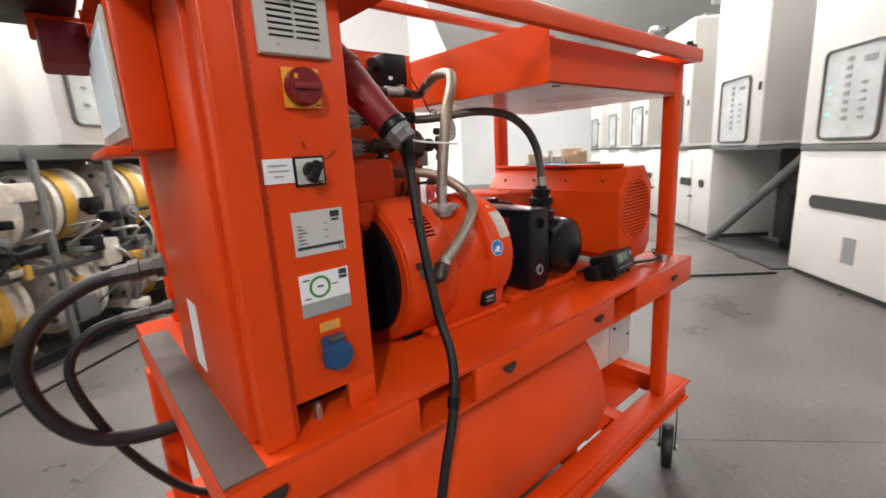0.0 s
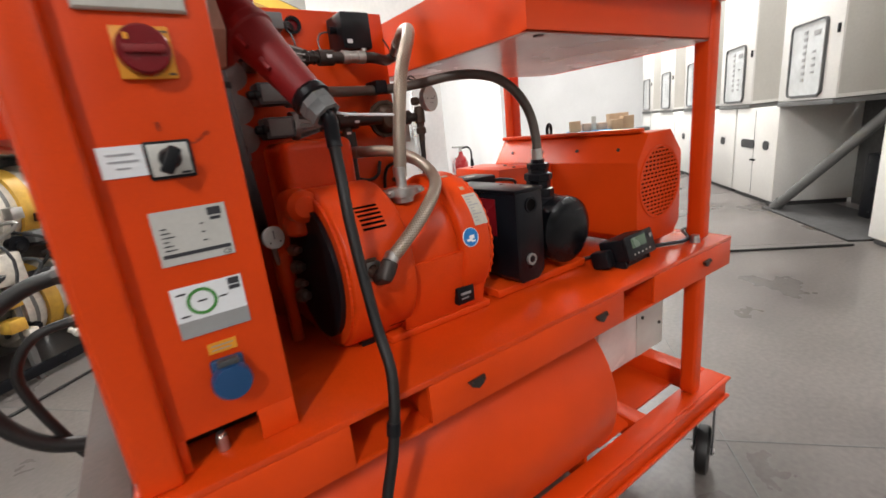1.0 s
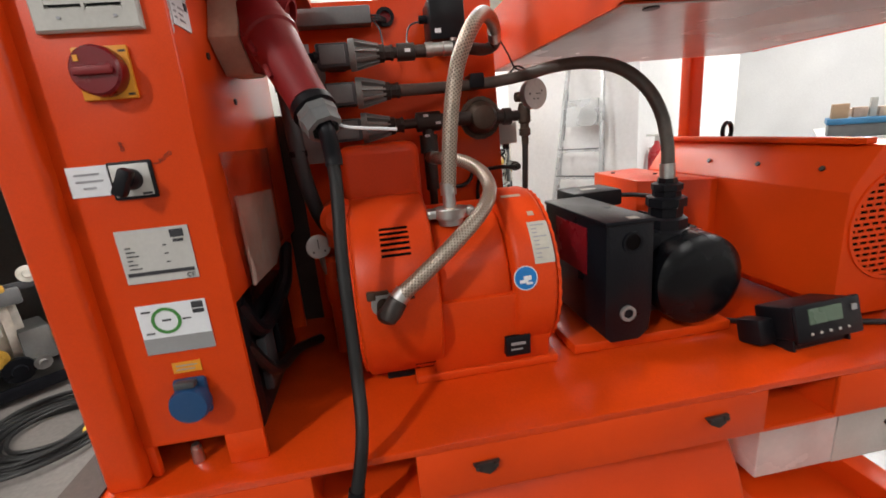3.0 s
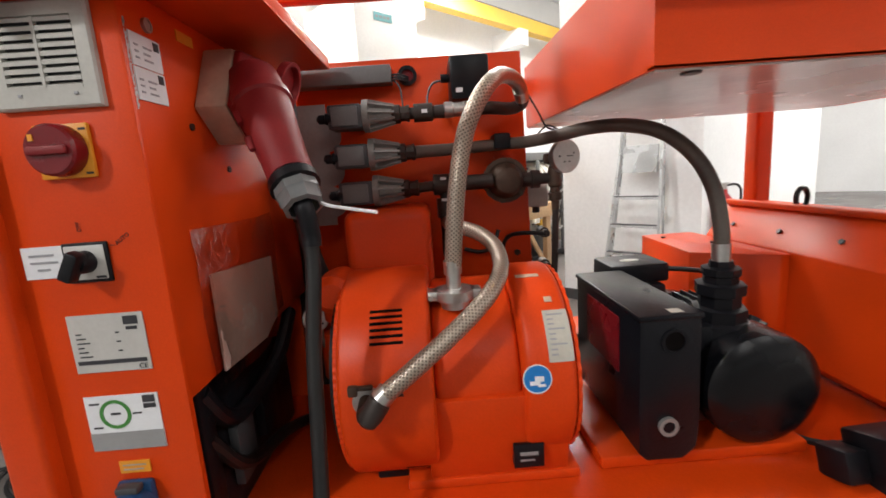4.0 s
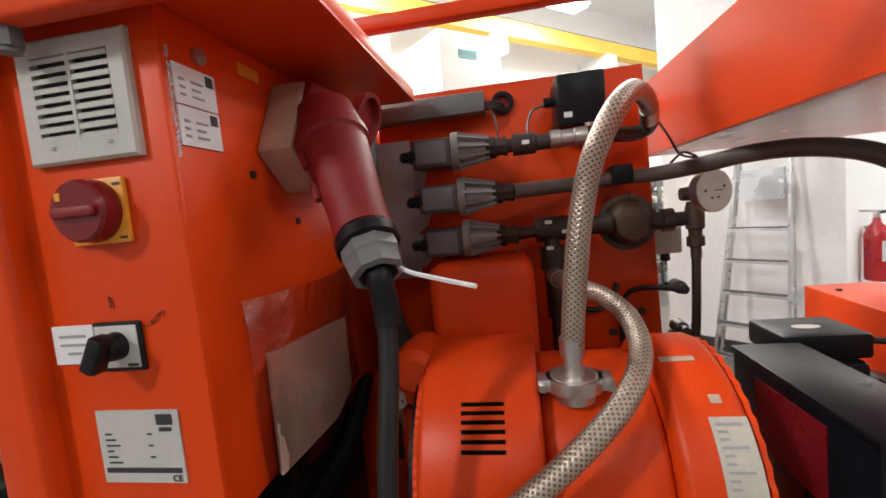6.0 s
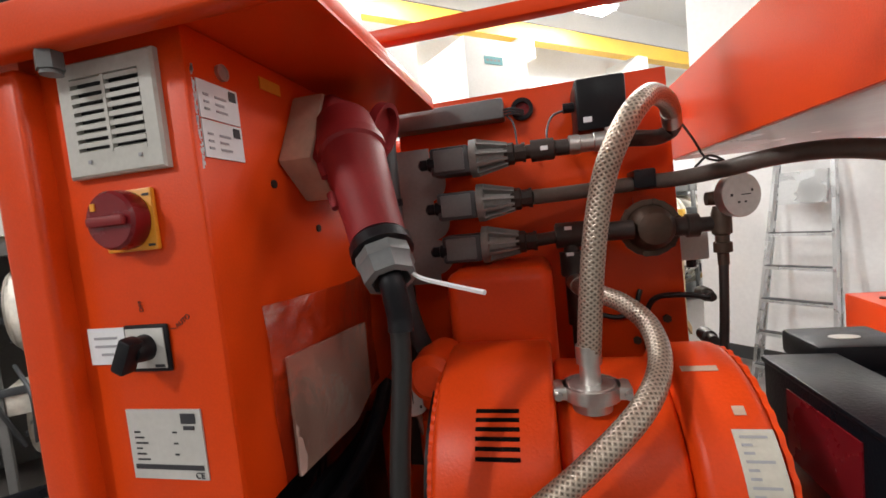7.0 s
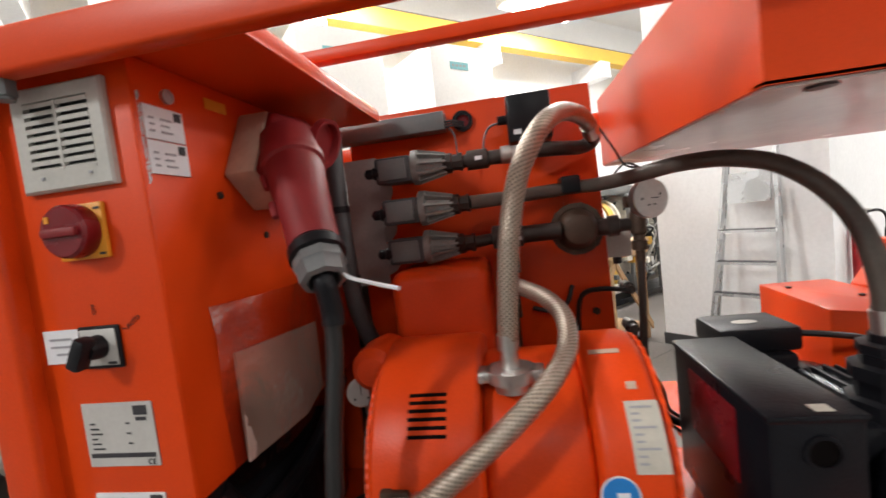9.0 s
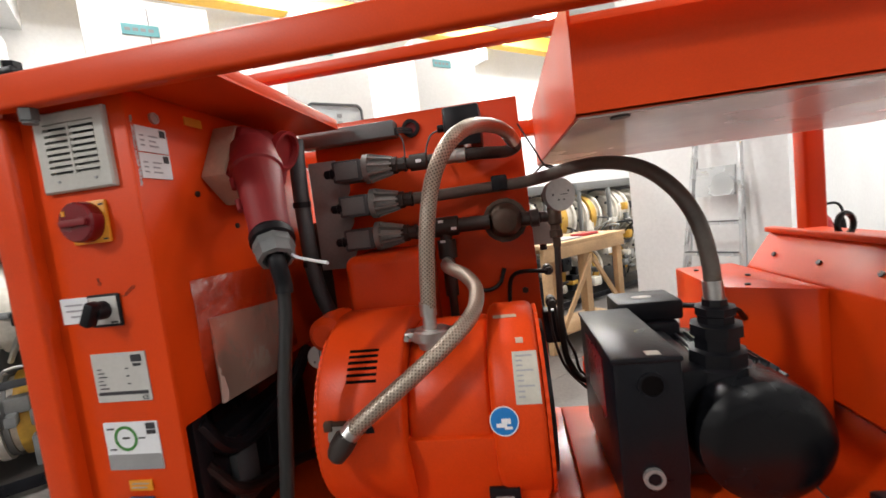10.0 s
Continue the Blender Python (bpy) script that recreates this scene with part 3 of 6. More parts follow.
    for i in range(8):
        uu, zz = u - 0.6 + rng.random() * 1.15, 0.2 + rng.random() * 1.15
        c = Vector(hall(uu, v - 0.02 - 0.07 * rng.random(), zz))
        r = 0.03 + 0.06 * rng.random()
        ax = Vector((UY, -UX, 0.5 * (rng.random() - 0.5))).normalized()
        bm = B()
        lathe(bm, c - ax * 0.10, ax, [(0, r * 0.6), (0.07, r * 0.6), (0.07, r), (0.095, r), (0.097, r * 0.5), (0.115, r * 0.45)], 16)
        part("flange", bm, rng.choice([ENAMEL_WORN, STEEL, GREYSTEEL, BAND, BLACKCAST]), t)
    for i in range(11):
        uu = u - 0.62 + rng.random() * 1.1
        zz = 0.3 + rng.random() * 1.0
        part("fitting", hbox(B(), uu, uu + 0.05 + 0.09 * rng.random(), v - 0.10, v + 0.02, zz, zz + 0.04 + 0.09 * rng.random(), 0.01), rng.choice([STEEL, BLACK, BAND, MIDGREY, ENAMEL_WORN, ENAMEL_WORN]), t)
    return t


for k, u in enumerate((-8.1, -6.7, -5.3, -3.9, -2.5, -1.1, 0.3, 1.7, 3.1)):
    row_machine(u, k)

# ---- the orange equipment cart ----
cart = thing("equipment_cart", "orange painted steel equipment cart on castors", "cart", (1.0, 1.1, 0.0))
DX0, DX1, DY0, DY1 = 0.108, 1.875, 0.645, 1.60
deck = part("deck", prism(B(), [(DX0, DY0), (DX1, DY0), (DX1, DY1), (1.10, DY1), (1.10, 1.245), (0.62, 1.245), (0.62, DY1), (DX0, DY1)], "z", 1.012, 1.025, 0.002), DECKPAINT, cart, "glossy orange deck plate with a rear opening")
for a, b in ((DX0, 0.472), (0.632, 1.255), (1.402, DX1)):
    part("front_skirt", box(B(), a, b, DY0, DY0 + 0.008, 0.925, 1.012, 0.002), ORANGE, cart)
for a, b in ((0.472, 0.632), (1.255, 1.402)):
    part("skirt_lip", box(B(), a, b, DY0 + 0.001, DY0 + 0.007, 0.925, 0.932), ORANGE, cart)
part("right_skirt", box(B(), DX1 - 0.008, DX1, DY0 + 0.008, DY1, 0.925, 1.012, 0.002), ORANGE, cart)
part("left_skirt", box(B(), DX0, DX0 + 0.008, DY0 + 0.008, DY1, 0.925, 1.012, 0.002), ORANGE, cart)
for a, b in ((DX0 + 0.008, 0.62), (1.10, DX1 - 0.008)):
    part("back_skirt", box(B(), a, b, DY1 - 0.008, DY1, 0.925, 1.012, 0.002), ORANGE, cart)
for a, b in ((0.472, 0.632), (1.255, 1.402)):
    bm = B()
    box(bm, a - 0.006, a - 0.0005, DY0 + 0.009, DY1 - 0.009, 0.928, 1.011)
    box(bm, b + 0.0005, b + 0.006, DY0 + 0.009, DY1 - 0.009, 0.928, 1.011)
    box(bm, a, b, DY0 + 0.009, 1.2, 0.926, 0.931)
    box(bm, a, b, 1.2, 1.206, 0.931, 1.011)
    part("fork_pocket", bm, ORANGE_CAST, cart)
for x in (0.176, 0.742, 1.153, 1.70):
    bm = B()
    prism(bm, [(x - 0.022, 0.982), (x + 0.022, 0.984), (x + 0.016, 0.968), (x + 0.004, 0.960), (x - 0.012, 0.968)], "y", DY0 - 0.008, DY0 - 0.0005, 0.001)
    cyl(bm, (x - 0.015, DY0 - 0.012, 0.977), (x - 0.015, DY0 - 0.008, 0.977), 0.004, seg=8)
    cyl(bm, (x + 0.015, DY0 - 0.012, 0.979), (x + 0.015, DY0 - 0.008, 0.979), 0.004, seg=8)
    part("tie_bracket", bm, DARKPIPE, cart, "small dark metal bracket with two rivets")
part("deck_mat", box(B(), 0.106, 0.171, 0.64, 1.46, 1.0255, 1.0295, 0.0015), MAT_RUBBER, cart, "worn dark rubber strip along the deck edge")
# posts
part("post", box(B(), 1.775, 1.83, 0.695, 0.75, 0.42, 1.012, 0.012, 3), ORANGE, cart)
part("post", box(B(), 1.775, 1.83, 0.695, 0.75, 1.025, 1.757, 0.012, 3), ORANGE, cart)
part("post", box(B(), 1.745, 1.80, 1.525, 1.58, 1.025, 1.757, 0.010, 3), ORANGE, cart)
part("post", box(B(), 1.745, 1.80, 1.525, 1.58, 0.42, 1.012, 0.010, 3), ORANGE, cart)
part("post", box(B(), 0.10, 0.155, 1.44, 1.495, 0.42, 0.925, 0.010, 3), ORANGE, cart)
part("post", box(B(), 0.12, 0.175, 0.70, 0.755, 0.42, 0.925, 0.010, 3), ORANGE, cart)
part("post", box(B(), 0.20, 0.255, 1.525, 1.58, 1.025, 1.757, 0.010, 3), ORANGE, cart)
# lower frame
part("lower_rail", box(B(), 0.09, 2.00, 0.675, 0.755, 0.33, 0.42, 0.006), ORANGE, cart)
part("lower_rail", box(B(), 0.09, 2.00, 1.54, 1.62, 0.33, 0.42, 0.006), ORANGE, cart)
part("lower_rail", box(B(), 1.92, 2.00, 0.755, 1.54, 0.33, 0.42, 0.006), ORANGE, cart)
part("lower_rail", box(B(), 0.09, 0.17, 0.755, 1.54, 0.33, 0.42, 0.006), ORANGE, cart)
part("lower_rail", box(B(), 1.50, 1.57, 0.755, 1.54, 0.335, 0.415, 0.006), ORANGE, cart)
part("lower_plate", box(B(), 0.17, 1.92, 0.85, 1.54, 0.335, 0.345), ORANGE, cart, "orange floor plate of the lower frame")
part("rail_lip", box(B(), 0.09, 2.00, 0.660, 0.6748, 0.408, 0.420, 0.003), ORANGE, cart)
part("rail_lip", box(B(), 0.09, 2.00, 0.660, 0.6748, 0.330, 0.342, 0.003), ORANGE, cart)
# top frame
part("top_rail", box(B(), 0.10, 1.86, 0.645, 0.668, 1.757, 1.802, 0.005, 3), ORANGE, cart)
part("top_rail", box(B(), 0.20, 1.86, 1.525, 1.58, 1.757, 1.802, 0.006), ORANGE, cart)
part("top_rail", box(B(), 1.81, 1.86, 0.668, 1.525, 1.757, 1.802, 0.006), ORANGE, cart)
part("raised_rail", box(B(), 0.16, 1.60, 1.10, 1.13, 1.893, 1.918, 0.004), ORANGE, cart)
part("rail_upright", box(B(), 0.16, 0.185, 1.102, 1.128, 1.780, 1.893, 0.003), ORANGE, cart)
part("rail_upright", box(B(), 1.57, 1.595, 1.102, 1.128, 1.6476, 1.893, 0.003), ORANGE, cart)
cp = part("cover_plate", box(B(), 0.10, 0.535, 0.6685, 1.15, 1.776, 1.780), ORANGE, cart, "orange cover plate with upturned lips")
part("plate_lip", box(B(), 0.531, 0.535, 0.6685, 1.15, 1.780, 1.798, 0.001), ORANGE, cp)
part("plate_lip", box(B(), 0.10, 0.531, 1.146, 1.15, 1.780, 1.798, 0.001), ORANGE, cp)
bm = B()
box(bm, -0.12, 0.10, 0.98, 1.335, 1.803, 1.835, 0.006)
part("overhang_tray", bm, BLACK, cart, "black overhanging tray on the top frame")
part("tray_support", box(B(), 0.02, 0.20, 1.22, 1.255, 1.757, 1.8025, 0.004), ORANGE, cart)
part("lamp_bracket", box(B(), 0.03, 0.11, 1.16, 1.30, 1.70, 1.78, 0.008), RED, cart, "dark red box under the tray")
# hex fittings on the top rail
bm = B()
cyl(bm, (0.289, 0.660, 1.741), (0.289, 0.660, 1.757), 0.0115, seg=6)
cyl(bm, (0.289, 0.660, 1.737), (0.289, 0.660, 1.741), 0.009, seg=12)
part("hex_nut", bm, MIDGREY, cart, "grey hexagon nut under the rail")
for x in (0.16, 0.215, 0.262, 1.80):
    bm = B()
    box(bm, x - 0.025, x + 0.022, 0.652, 0.694, 1.802, 1.814, 0.003)
    cyl(bm, (x, 0.672, 1.814), (x, 0.672, 1.826), 0.012, seg=6)
    part("clamp", bm, BLACKCAST, cart, "black clamp bolted on the rail")


def castor(x, y, a):
    m = Matrix.Translation((x, y, 0)) @ Matrix.Rotation(radians(a), 4, "Z")
    bm = B()
    box(bm, -0.05, 0.05, -0.045, 0.045, 0.32, 0.33, 0.002, 2, m)
    for s in (-1, 1):
        box(bm, -0.075, 0.025, s * 0.032 - 0.003, s * 0.032 + 0.003, 0.10, 0.31, 0.002, 2, m)
    box(bm, -0.04, 0.03, -0.035, 0.035, 0.295, 0.32, 0.004, 2, m)
    c = part("castor", bm, DARKGREY, cart, "swivel castor with a dark fork")
    bm = B()
    lathe(bm, m @ Vector((-0.045, -0.024, 0.10)), m.to_3x3() @ Vector((0, 1, 0)), [(0, 0.085), (0.006, 0.097), (0.024, 0.10), (0.042, 0.097), (0.048, 0.085)], 28)
    w = part("wheel", bm, RUBBER, c, "grey-black rubber wheel")
    bm = B()
    cyl(bm, m @ Vector((-0.045, -0.042, 0.10)), m @ Vector((-0.045, 0.042, 0.10)), 0.012, seg=10)
    part("axle", bm, STEEL, w)


for x, y, a in ((1.955, 0.725, 20), (1.95, 1.58, -30), (0.14, 0.725, 60), (0.14, 1.57, 10)):
    castor(x, y, a)

# receiver tank under the deck
tank = thing("receiver_tank", "orange horizontal receiver tank under the cart deck", "tank", (0.85, 1.08, 0.42))
bm = B()
lathe(bm, (0.22, 0.978, 0.627), (1, 0, 0), [(0, 0.10), (0.02, 0.18), (0.06, 0.26), (0.10, 0.290), (0.11, 0.294), (1.06, 0.294), (1.068, 0.291), (1.085, 0.270), (1.098, 0.19), (1.104, 0.10)], 56)
part("shell", bm, ORANGE, tank)
for x in (0.45, 1.22):
    bm = B()
    prism(bm, [(0.757, 0.335), (1.25, 0.335), (1.25, 0.55), (1.17, 0.42), (0.978, 0.345), (0.80, 0.40), (0.757, 0.50)], "x", x, x + 0.012)
    part("saddle", bm, ORANGE, tank)
bm = B()
prism(bm, [(1.30, 0.42), (1.46, 0.42), (1.46, 0.435), (1.335, 0.56), (1.30, 0.56)], "y", 0.76, 0.768)
part("gusset", bm, ORANGE, tank)
bm = B()
box(bm, 0.17, 1.50, 0.7565, 0.785, 0.335, 0.36)
part("skid", bm, GREYSTEEL, tank, "grey steel skid under the tank")

# white housing on the lower frame, behind the tank
wh = thing("sheet_housing", "white sheet-metal housing on the cart's lower frame", "housing", (1.98, 1.2, 0.42))
part("body", box(B(), 1.62, 2.09, 0.99, 1.50, 0.4205, 0.86, 0.006), SHEET, wh)
part("corner_strip", box(B(), 1.880, 2.086, 0.987, 0.990, 0.424, 0.856), GREYPL, wh, "greyish bolted strip")
for x, z in ((2.055, 0.532), (2.055, 0.78), (1.92, 0.60)):
    part("screw", cyl(B(), (x, 0.982, z), (x, 0.987, z), 0.008, seg=10), DARKPIPE, wh)

# open tray in the top frame
tray = thing("top_tray", "orange sheet-metal tray with a pale underside", "tray", (1.42, 1.05, 1.645))
bm = B()
box(bm, 1.0, 1.80, 0.703, 0.707, 1.648, 1.756)
box(bm, 1.0, 1.80, 1.378, 1.382, 1.648, 1.80)
box(bm, 1.0, 1.004, 0.707, 1.378, 1.648, 1.80)
box(bm, 1.842, 1.846, 0.752, 1.378, 1.648, 1.756)
box(bm, 1.0, 1.80, 0.703, 0.720, 1.6485, 1.6515)
part("rim", bm, ORANGE, tray)
part("bottom", box(B(), 1.003, 1.80, 0.708, 1.378, 1.645, 1.6475), SHEET, tray, "pale glossy sheet underside")
# a bolt hole near the front edge
part("drain_plug", cyl(B(), (1.055, 0.722, 1.6425), (1.055, 0.722, 1.645), 0.012, seg=14), DARKPIPE, tray)

# ---- control cabinet ----
cab = thing("control_cabinet", "orange control cabinet with switches, labels and a vent", "cabinet", (0.29, 0.95, 1.025))
CX0, CX1, CF = 0.172, 0.405, 0.69
bm = B()
prism(bm, [(CF, 1.078), (CF + 0.012, 1.078), (CF + 0.012, 1.283), (1.22, 1.283), (1.22, 1.776), (CF, 1.776)], "x", 0.206, CX1, 0.004)
body = part("body", bm, ORANGE, cab)
bm = B()
box(bm, CX0, 0.2055, 0.715, 1.22, 1.030, 1.776, 0.004)
part("side_door", bm, ORANGE, cab)
part("front_post", box(B(), 0.181, 0.234, 0.668, 0.7125, 1.0256, 1.757, 0.008, 3), ORANGE, cab)
part("foot", box(B(), 0.2345, 0.247, CF + 0.001, CF + 0.012, 1.0256, 1.084, 0.002), ORANGE, cab)
part("foot", box(B(), 0.347, CX1 - 0.001, CF + 0.001, CF + 0.012, 1.0256, 1.084, 0.002), ORANGE, cab)
part("lower_back", box(B(), 0.206, CX1 - 0.01, 1.19, 1.2, 1.0256, 1.2825), ORANGE, cab)
part("blower_box", box(B(), 0.215, 0.385, 0.76, 1.10, 1.0256, 1.22, 0.012), BLACK, cab, "black blower box inside the open lower bay")
part("wire_duct", box(B(), 0.36, 0.398, 0.72, 0.755, 1.06, 1.28, 0.004), BLACK, cab)
part("relay", box(B(), 0.386, 0.402, 0.80, 0.86, 1.08, 1.18, 0.003), DARKGREY, cab)
part("relay", box(B(), 0.386, 0.402, 0.90, 0.97, 1.10, 1.20, 0.003), BLACK, cab)
part("loom", hose(B(), [(0.39, 0.74, 1.27), (0.40, 0.78, 1.21), (0.40, 0.86, 1.19), (0.41, 0.98, 1.22), (0.40, 1.10, 1.27)], 0.014, 10), BLACK, cab)
part("loom", hose(B(), [(0.39, 0.74, 1.20), (0.41, 0.80, 1.12), (0.42, 0.95, 1.08), (0.45, 1.05, 1.05)], 0.011, 10), RUBBER, cab)
bm = B()
cyl(bm, (0.292, 0.715, 1.0256), (0.292, 0.715, 1.05), 0.009, 0.008, 14)
cyl(bm, (0.292, 0.715, 1.05), (0.292, 0.715, 1.056), 0.006, seg=10)
part("foot_bolt", bm, STEEL, cab, "bright steel bolt")
# filter vent
bm = B()
fx0, fx1, fz0, fz1 = 0.263, 0.378, 1.645, 1.756
oc, hw, hh = ((fx0 + fx1) / 2, (fz0 + fz1) / 2), (fx1 - fx0) / 2, (fz1 - fz0) / 2
loops = []
for w, t, d, y in ((hw, hh, 0.0, CF - 0.0003), (hw, hh, 0.0, CF - 0.006), (hw - 0.0025, hh - 0.0025, 0.0, CF - 0.0085), (hw - 0.017, hh - 0.0185, 0.0, CF - 0.0085), (hw - 0.018, hh - 0.0195, 0.0, CF - 0.001)):
    dz = 0.0025 if w < hw - 0.01 else 0.0
    loops.append([bm.verts.new((oc[0] + sx * w, y, oc[1] + sz * t + dz)) for sx, sz in ((-1, -1), (1, -1), (1, 1), (-1, 1))])
for p, q in zip(loops, loops[1:]):
    for k in range(4):
        bm.faces.new((p[k], p[(k + 1) % 4], q[(k + 1) % 4], q[k]))
vent = part("vent_frame", bm, GREYPL, cab, "light grey plastic filter vent frame")
part("filter_mat", box(B(), fx0 + 0.017, fx1 - 0.017, CF - 0.0016, CF - 0.0004, fz0 + 0.020, fz1 - 0.016), DARKGREY, vent)
for k in range(9):
    z = fz0 + 0.0235 + k * 0.0086
    bm = B()
    prism(bm, [(CF - 0.0088, z - 0.0038), (CF - 0.0088, z + 0.0008), (CF - 0.002, z + 0.0040), (CF - 0.002, z + 0.0024)], "x", fx0 + 0.0175, fx1 - 0.0175)
    part("slat", bm, GREYPL, vent)
part("rib", box(B(), 0.3185, 0.322, CF - 0.0096, CF - 0.004, fz0 + 0.022, fz1 - 0.017), GREYPL, vent)
for x in (0.292, 0.352):
    part("clip", box(B(), x - 0.002, x + 0.002, CF - 0.0098, CF - 0.0088, fz0 + 0.013, fz0 + 0.016), INKGREY, vent)
# main switch
sw = part("main_switch", box(B(), 0.292, 0.353, CF - 0.006, CF - 0.0003, 1.569, 1.629, 0.002), YELLOW, cab, "yellow main switch plate with a red rotary knob")
bm = B()
lathe(bm, (0.3215, CF - 0.006, 1.600), (0, -1, 0), [(0, 0.0285), (0.005, 0.0290), (0.016, 0.0280), (0.019, 0.0255), (0.019, 0.0205)], 36)
kn = part("knob", bm, DARKRED, sw, "dark red rotary knob")
bm = B()
box(bm, 0.300, 0.343, CF - 0.031, CF - 0.0245, 1.5945, 1.6045, 0.003)
part("grip", bm, RED, kn)
part("indicator", box(B(), 0.3035, 0.3085, CF - 0.0262, CF - 0.0248, 1.610, 1.617), YELLOW, kn)
for x, z in ((0.347, 1.6225), (0.347, 1.574)):
    part("mark", box(B(), x - 0.004, x + 0.004, CF - 0.0064, CF - 0.006, z - 0.0012, z + 0.0012), INK, sw)
# selector switch
sel = part("selector_switch", box(B(), 0.2935, 0.3465, CF - 0.004, CF - 0.0003, 1.4475, 1.4955, 0.002), BLACK, cab, "black framed selector switch")
part("face", box(B(), 0.297, 0.3425, CF - 0.0052, CF - 0.004, 1.4515, 1.492, 0.0005), PLATE, sel, "pale face plate")
bm = B()
lathe(bm, (0.320, CF - 0.0052, 1.473), (0, -1, 0), [(0, 0.0135), (0.006, 0.013), (0.014, 0.0115), (0.016, 0.010)], 24)
mk = Matrix.Translation((0.320, CF, 1.473)) @ Matrix.Rotation(radians(28), 4, "Y")
box(bm, -0.0075, 0.0075, -0.033, -0.016, -0.020, 0.015, 0.003, 2, mk)
part("knob", bm, BLACK, sel)
part("maker_mark", box(B(), 0.329, 0.3405, CF - 0.0057, CF - 0.0052, 1.4525, 1.4555), INK, sel)


def front(a, b, h):
    return Vector((a, CF - 0.0022 - h, b))


def label_front(name, x0, x1, z0, z1, material, label, rows, ink, tilt=0.0):
    bm = box(B(), x0, x1, CF - 0.002, CF - 0.0003, z0, z1)
    lb = part(name, bm, material, cab, label)
    if rows:
        part("print", bars(B(), front, rows), ink, lb)
    return lb


label_front("paper_label", 0.2455, 0.2930, 1.4555, 1.4935, WHITE, "white paper label with faded print",
            [(0.254, 0.283, 1.482, 1.4845), (0.254, 0.286, 1.4735, 1.476), (0.261, 0.276, 1.465, 1.4675)], INKGREY)
letters("word_auto", "AUTO", 0.0072, Matrix.Translation((0.3635, CF - 0.0006, 1.4965)) @ Matrix.Rotation(radians(90), 4, "X") @ Matrix.Rotation(radians(33), 4, "Z"), HANDINK, cab)
letters("word_off", "OFF", 0.0068, Matrix.Translation((0.3165, CF - 0.0006, 1.5135)) @ Matrix.Rotation(radians(90), 4, "X") @ Matrix.Rotation(radians(92), 4, "Z"), HANDINK, cab)
part("marker_arrow", bars(B(), lambda a, b, h: Vector((a, CF - 0.0004 - h, b)), [(0.348, 0.354, 1.4893, 1.4902)]), HANDINK, cab)
rows = [(0.287, 0.294 + 0.004 * (k % 3), 1.3830 - 0.0058 * k, 1.3846 - 0.0058 * k) for k in range(6)]
rows += [(0.334, 0.339, 1.3830 - 0.0116 * k, 1.3846 - 0.0116 * k) for k in range(3)]
np1 = label_front("nameplate", 0.279, 0.3695, 1.334, 1.4075, PLATE, "silver nameplate with small print and a dark strip", rows, INK)
part("strip", bars(B(), front, [(0.283, 0.366, 1.3445, 1.3495)]), INK, np1)
part("maker_mark", bars(B(), front, [(0.346, 0.363, 1.393, 1.4035), (0.348, 0.361, 1.3865, 1.3905)]), INK, np1)
letters("word_ce", "CE", 0.009, Matrix.Translation((0.3605, CF - 0.0028, 1.3388)) @ Matrix.Rotation(radians(90), 4, "X"), INK, np1)
np2 = label_front("info_plate", 0.278, 0.3685, 1.2285, 1.302, WHITE, "white plate with a green ring and a grey band", [(0.284, 0.296, 1.291, 1.2935), (0.284, 0.295, 1.2590, 1.2612), (0.335, 0.346, 1.276, 1.278), (0.308, 0.320, 1.2765, 1.279)], INK)
part("grey_band", bars(B(), front, [(0.278, 0.3685, 1.2285, 1.2525)]), GREYPRINT, np2)
part("green_ring", ring(B(), (0.3135, CF - 0.0022, 1.277), (0, -1, 0), 0.0195, 0.0150, 0.0005), GREEN, np2, "printed green ring")
part("maker_mark", bars(B(), front, [(0.350, 0.365, 1.2905, 1.300), (0.350, 0.365, 1.283, 1.289)]), INK, np2)
label_front("yellow_tag", 0.304, 0.3425, 1.1945, 1.211, YELLOW, "yellow tag with faded print", [(0.309, 0.338, 1.205, 1.2065), (0.309, 0.334, 1.199, 1.2005)], INKGREY)
# blue socket with a spring lid
bm = B()
box(bm, 0.301, 0.346, CF - 0.012, CF - 0.0003, 1.128, 1.187, 0.005)
so = part("wall_socket", bm, BLUE, cab, "blue socket with a hinged lid")
bm = B()
lathe(bm, (0.3235, CF - 0.012, 1.153), (0, -1, 0), [(0, 0.0275), (0.012, 0.0275), (0.017, 0.025), (0.018, 0.018)], 28)
part("lid", bm, BLUE, so)
bm = B()
box(bm, 0.309, 0.338, CF - 0.026, CF - 0.012, 1.179, 1.189, 0.003)
part("hinge", bm, DARKGREY, so)
bm = B()
box(bm, 0.344, 0.350, CF - 0.020, CF - 0.012, 1.142, 1.156, 0.002)
part("latch", bm, BLUE, so)


# right side of the cabinet
def flank(a, b, h):
    return Vector((CX1 + 0.0022 + h, a, b))


